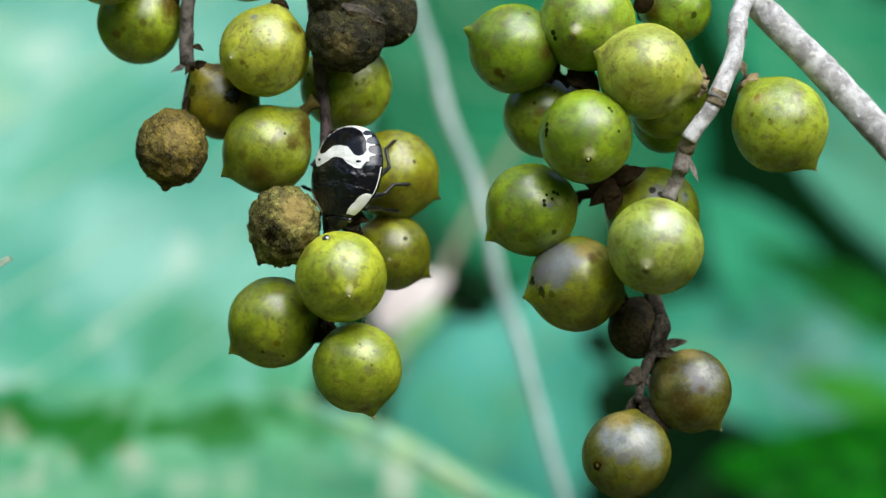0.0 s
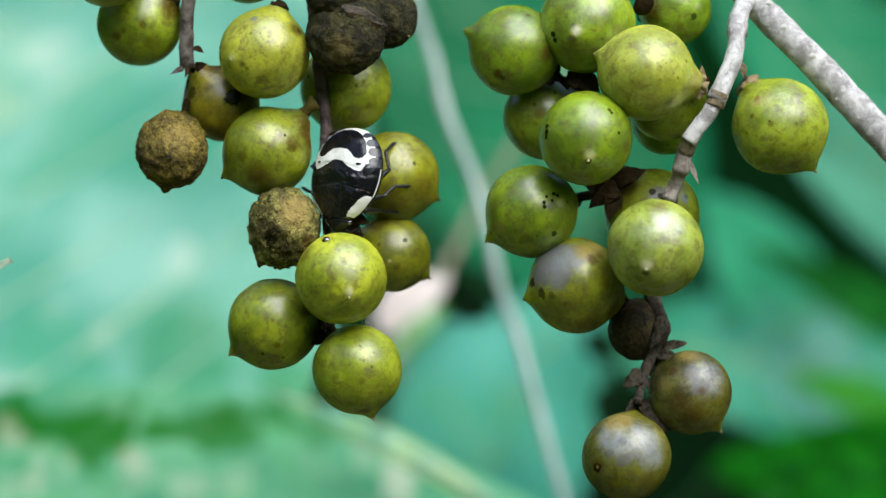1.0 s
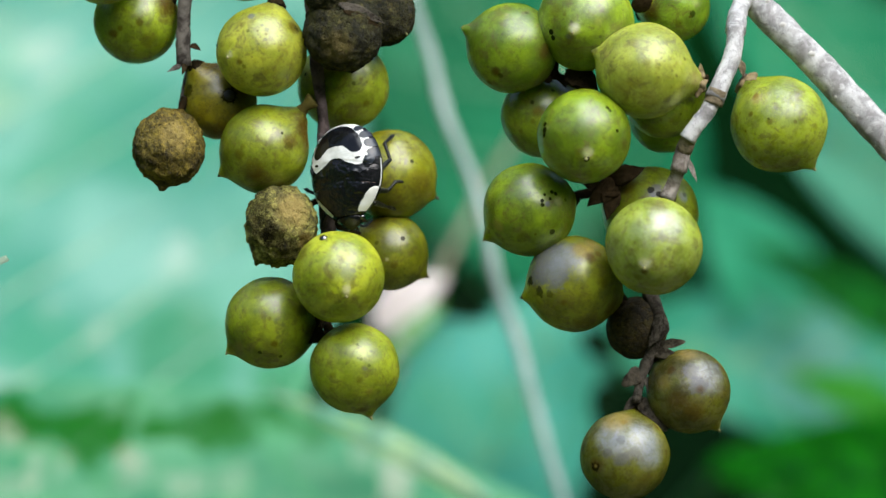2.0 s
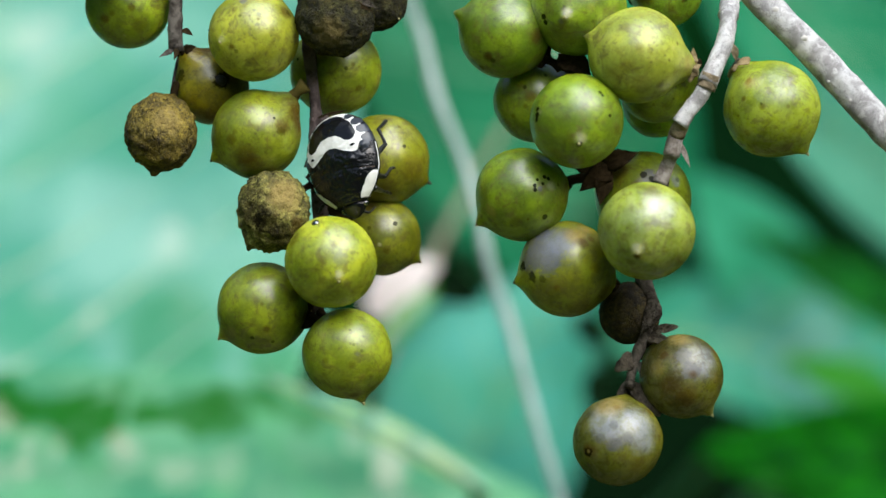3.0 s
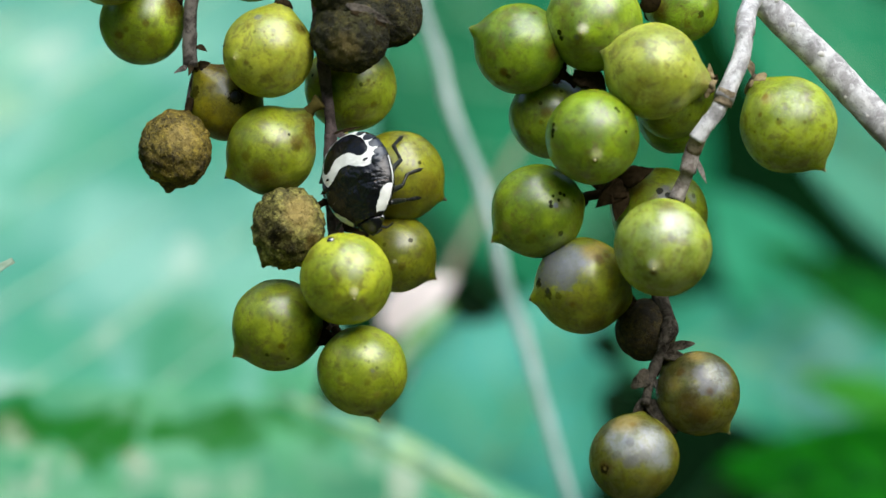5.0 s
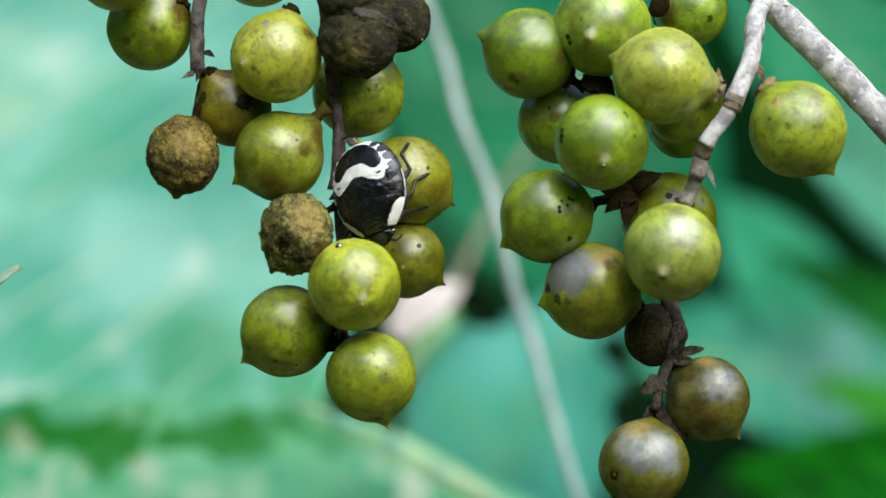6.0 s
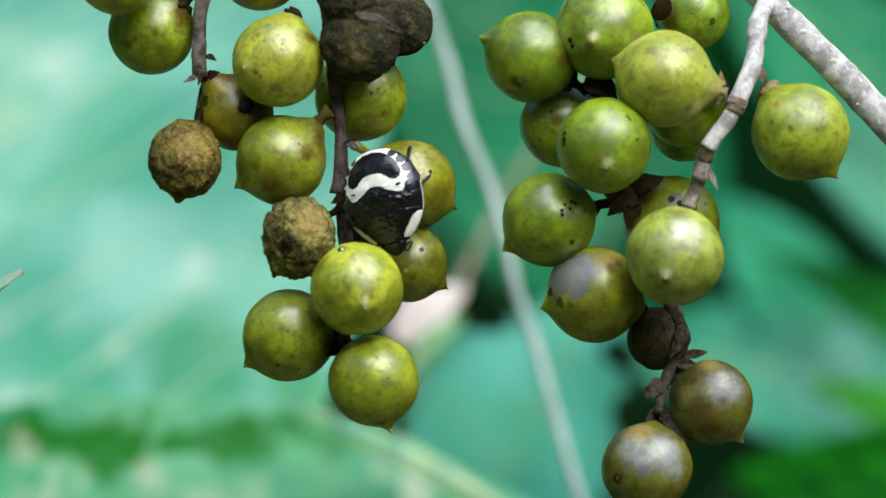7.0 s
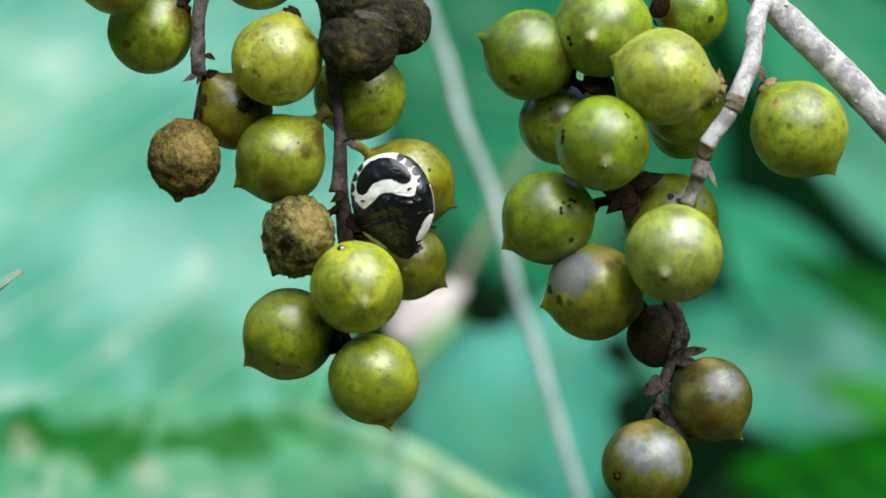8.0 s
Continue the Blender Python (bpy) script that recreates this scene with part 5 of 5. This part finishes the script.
def build_shell():
    ny, ns = 230, 190
    spots = {}
    pts = {}

    def row(i):
        return TAIL + (NECK - TAIL) * (0.35 * i / ny + 0.65 * (1 - math.cos(0.5 * math.pi * i / ny)))

    def vertex(i, j):
        if (i, j) not in pts:
            v = row(i)
            rim = math.sin(math.pi * (j / ns - 0.5))
            u = rim * half_width(v)
            pts[i, j] = (-u / 1000, v / 1000, shell_height(abs(rim), u, v) / 1000)
        return pts[i, j]

    for i in range(ny):
        for j in range(ns):
            v = row(i + 0.5)
            u = math.sin(math.pi * ((j + 0.5) / ns - 0.5)) * half_width(v)
            spots.setdefault(shell_zone(u, v), []).append((i, j))
    plates = {
        "tail_plate": ("tail_plate", SHELL_BLACK, "black kidney-shaped plate"),
        "band_dot": ("band_dot", SHELL_BLACK, "small black dot in the white band"),
        "wing_knob": ("wing_knob", SHELL_GREY, "blue-grey knob"),
        "back_plate": ("back_plate", SHELL_BLACK, ""),
        "collar_plate": ("collar_plate", SHELL_BLACK, ""),
        "seam": ("seam", SHELL_SEAM, "thin pale seam"),
        "white_band": ("white_band", SHELL_WHITE, "white wavy band"),
        "white_rim": ("white_rim", SHELL_WHITE, "thin white edge"),
        "white_spot": ("white_spot", SHELL_WHITE, "white side spot"),
        "flank": ("flank", SHELL_BLACK, ""),
        "rim_spot": ("rim_spot", SHELL_GREY, "dark grey oval on the edge"),
    }
    for zone, faces in spots.items():
        name, material, label = plates[zone if zone in plates else zone[:-1] if zone[:-1] in plates else zone[:-2]]
        raised = 0.00003 if material is SHELL_WHITE else 0.0
        index, co, quads = {}, [], []
        for i, j in faces:
            quad = []
            for key in ((i, j), (i, j + 1), (i + 1, j + 1), (i + 1, j)):
                if key not in index:
                    x, y, z = vertex(*key)
                    index[key] = len(co)
                    co.append((x, y, z + raised))
                quad.append(index[key])
            quads.append(quad[::-1])
        mesh = bpy.data.meshes.new(name)
        mesh.from_pydata(co, [], quads)
        mesh.update()
        mesh_part(name, mesh, material, bug, label)
    # belly under the shell, with a blunt flank below the edge
    co = []
    for x, y, z in BALL:
        v = 0.5 * (TAIL + NECK) + 0.5 * (NECK - TAIL) * y
        w = half_width(v) / max(math.sqrt(max(1 - y * y, 0)), 0.04)
        co.append(Vector((x * w * 0.985, v, EDGE + (min(z, 0.0) * 2.1 + max(z, 0.0) * 0.02) * (1 - y * y) ** 0.3)) / 1000)
    mesh_part("belly", mesh_from(co, BALL_FACES, "belly"), SHELL_BLACK, bug)
    # blunt head with an eye on each side
    co = []
    for x, y, z in BALL:
        taper = 1 - 0.30 * max(y, 0) - 0.12 * max(y, 0) ** 3
        lump = 1 + 0.05 * noise.noise(Vector((x, y, z)) * 3)
        co.append(Vector((x * 1.50 * taper * lump, 4.55 + y * 1.22, 0.8 + z * 0.95 * (1 - 0.35 * max(y, 0)) * lump)) / 1000)
    head = mesh_part("head", mesh_from(co, BALL_FACES, "head"), SHELL_BLACK, bug)
    for sign in (-1, 1):
        eye = mesh_part("eye", mesh_from(SMALL * 0.00034, SMALL_FACES, "eye"), BEAD, head, "glossy dark eye")
        eye.location = Vector((sign * 1.42, 4.55, 0.78)) / 1000


build_shell()


def bug_leg(hip, knee, ankle, toe):
    """A jointed leg of thigh, shin and foot; its pose turns about the hip."""
    hip, knee, ankle, toe = (Vector(p) / 1000 for p in (hip, knee, ankle, toe))
    knee, ankle, toe = knee - hip, ankle - hip, toe - hip
    bm = bmesh.new()
    add_tube(bm, [Vector(), knee * 0.5 + Vector((0, 0, 0.0002)), knee], [0.00030, 0.00034, 0.00022], 5, 12, 0.15, 0, 0, 1, 2000)
    leg = bm_part("leg", bm, LEG_BLACK, bug)
    leg.location = hip
    bm = bmesh.new()
    add_tube(bm, [knee * 0.99, (knee + ankle) / 2, ankle], [0.00020, 0.00016, 0.00021], 5, 10, 0.15, 0, 0, 2, 2000)
    for k in range(7):
        # short bristles along the shin
        p = knee.lerp(ankle, 0.2 + 0.1 * k)
        out = Vector((math.cos(2.4 * k), 0.4, math.sin(2.4 * k))) * 0.00030
        add_tube(bm, [p, p + out], [0.00004, 0.000015], 2, 5)
    bm_part("shin", bm, LEG_BLACK, leg)
    bm = bmesh.new()
    add_tube(bm, [ankle, ankle.lerp(toe, 0.45), toe], [0.00017, 0.00020, 0.00021], 5, 10, 0.25, 0, 0, 3, 3000)
    claw = (toe - ankle).normalized() * 0.0003
    add_tube(bm, [toe, toe + claw + Vector((0.00018, 0, 0))], [0.00012, 0.00003], 3, 6)
    add_tube(bm, [toe, toe + claw - Vector((0.00018, 0, 0))], [0.00012, 0.00003], 3, 6)
    bm_part("foot", bm, LEG_BLACK, leg)
    return leg, hip, toe


def feeler(sign):
    pts = [Vector(p) / 1000 for p in ((sign * 0.75, 5.25, 0.3), (sign * 0.95, 5.35, -0.2), (sign * 0.9, 5.0, -1.0), (sign * 0.8, 4.5, -1.9))]
    tube("antenna", pts, [0.00015, 0.00011, 0.00012], LEG_BLACK, bug, steps=5, sides=8)


NEAR_LEGS = [
    bug_leg((-2.3, 0.3, -0.7), (-2.26, -2.29, -3.19), (-1.12, -4.24, -3.43), (-0.55, -5.56, -5.33)),
    bug_leg((-2.3, 1.7, -0.7), (-1.92, 0.7, -3.52), (-2.16, -0.63, -4.62), (-2.67, -1.09, -6.44)),
    bug_leg((-2.0, 2.9, -0.6), (-1.14, 2.16, -4.3), (-1.0, 1.95, -6.0), (-0.88, 1.66, -7.66)),
]
FAR_LEGS = [
    bug_leg((2.3, 0.3, -0.7), (4.3, -0.4, 0.2), (5.1, -1.2, 0.1), (5.7, -1.5, 0.0)),
    bug_leg((2.3, 1.7, -0.7), (4.6, 1.5, 0.1), (5.7, 1.2, 0.0), (6.6, 0.9, -0.4)),
    bug_leg((2.0, 2.9, -0.6), (3.7, 3.7, -0.5), (4.2, 4.4, -1.2), (4.5, 5.0, -1.9)),
]
feeler(-1)
feeler(1)


def bug_pose(place, heading, roll, pitch):
    """Head down and back to the viewer, then turned in that plane, rolled on its long axis and pitched."""
    flat = Matrix(((-1, 0, 0), (0, 0, -1), (0, -1, 0))).to_4x4()
    return Matrix.Translation(mm(*place)) @ Matrix.Rotation(radians(-heading), 4, "Y") @ flat @ Matrix.Rotation(radians(pitch), 4, "X") @ Matrix.Rotation(radians(roll), 4, "Y")


CRAWL = [
    (0, (-9.80, -2, 7.37), -11, 37.3, 10),
    (1, (-9.80, -2, 7.28), -11, 37.3, 10),
    (1.5, (-9.63, -2, 7.37), -6.5, 36.8, 10),
    (1.7, (-9.58, -2, 7.58), -1.6, 34.8, 10),
    (2.8, (-8.86, -2, 7.10), 12.1, 31.4, 14.4),
    (3.1, (-8.87, -2, 7.04), 13.6, 30.5, 15),
    (3.5, (-8.90, -2, 6.99), 15, 30, 16.2),
    (4, (-9.07, -2, 7.32), 15.8, 31, 19.6),
    (4.5, (-8.99, -2, 7.21), 16.1, 32, 22.5),
    (4.7, (-8.94, -2, 7.1), 16, 32, 22),
    (5.8, (-8.49, -2, 6.52), 15, 31.5, 16.1),
    (6.2, (-8.60, -2, 6.40), 11.5, 30, 13.6),
    (6.5, (-8.50, -2, 6.63), 7.1, 30.3, 11),
    (6.8, (-7.95, -2, 6.25), 9.4, 24.9, 8.3),
    (7, (-7.48, -2, 6.11), 12.4, 21.6, 4.1),
    (7.2, (-7.10, -2, 5.82), 13.7, 20.2, 1.4),
    (7.5, (-6.71, -2, 5.66), 14.3, 19.2, 0.3),
    (8, (-6.61, -2, 5.63), 14.5, 15.2, -3),
]
# where the near feet hold on to the berry behind, until when
FOOTHOLDS = (
    ((0, (-5.25, 2.6, 11.62)), (7, (-5.25, 2.6, 11.62)), (7.5, (-5.2, 2.6, 10.7)), (8, (-5.2, 2.6, 10.6))),
    ((0, (-3.77, 1.4, 6.93)), (3.5, (-3.77, 1.4, 6.93)), (4, (-3.23, 1.5, 8.5)), (7.2, (-3.23, 1.5, 8.53)), (7.5, (-2.4, 2.3, 7.7)), (8, (-2.4, 2.3, 7.7))),
    ((0, (-4.89, 3.0, 4.08)), (2.8, (-4.89, 3.0, 4.2)), (3.5, (-3.3, 2.5, 5.07)), (4, (-4.6, 1.7, 5.69)), (4.5, (-3.25, 2.0, 5.92)), (5.8, (-3.3, 2.4, 5.25)), (6.5, (-3.3, 2.4, 5.25)), (7, (-3.33, 4.6, 3.66)), (8, (-2.55, 5.9, 3.32))),
)


def reach(leg, hip, toe, body, goal):
    """The pose of a leg in the bug's space that points its toe at a place in the world."""
    want = body.inverted() @ goal - hip
    return Matrix.Translation(hip) @ toe.rotation_difference(want).to_matrix().to_4x4()


def motions():
    bodies = [(row[0], bug_pose(*row[1:])) for row in CRAWL]
    walk(bug, bodies)
    for (leg, hip, toe), holds in zip(NEAR_LEGS, FOOTHOLDS):
        times = [h[0] for h in holds]
        rows = []
        for t, body in bodies:
            goal = mm(*(step(t, times, [h[1][k] for h in holds]) for k in range(3)))
            rows.append((t, reach(leg, hip, toe, body, goal)))
        walk(leg, rows)
    for leg, hip, toe in FAR_LEGS:
        # the far feet hold on until the bug climbs over, then step after it
        first = bodies[0][1] @ (hip + toe)
        rows = []
        for t, body in bodies:
            drawn = (body.translation - bodies[0][1].translation) * step(t, [1.5, 2.8, 6.5, 7.5], [0, 0.5, 0.5, 1.0])
            rows.append((t, reach(leg, hip, toe, body, first + drawn)))
        walk(leg, rows)


motions()
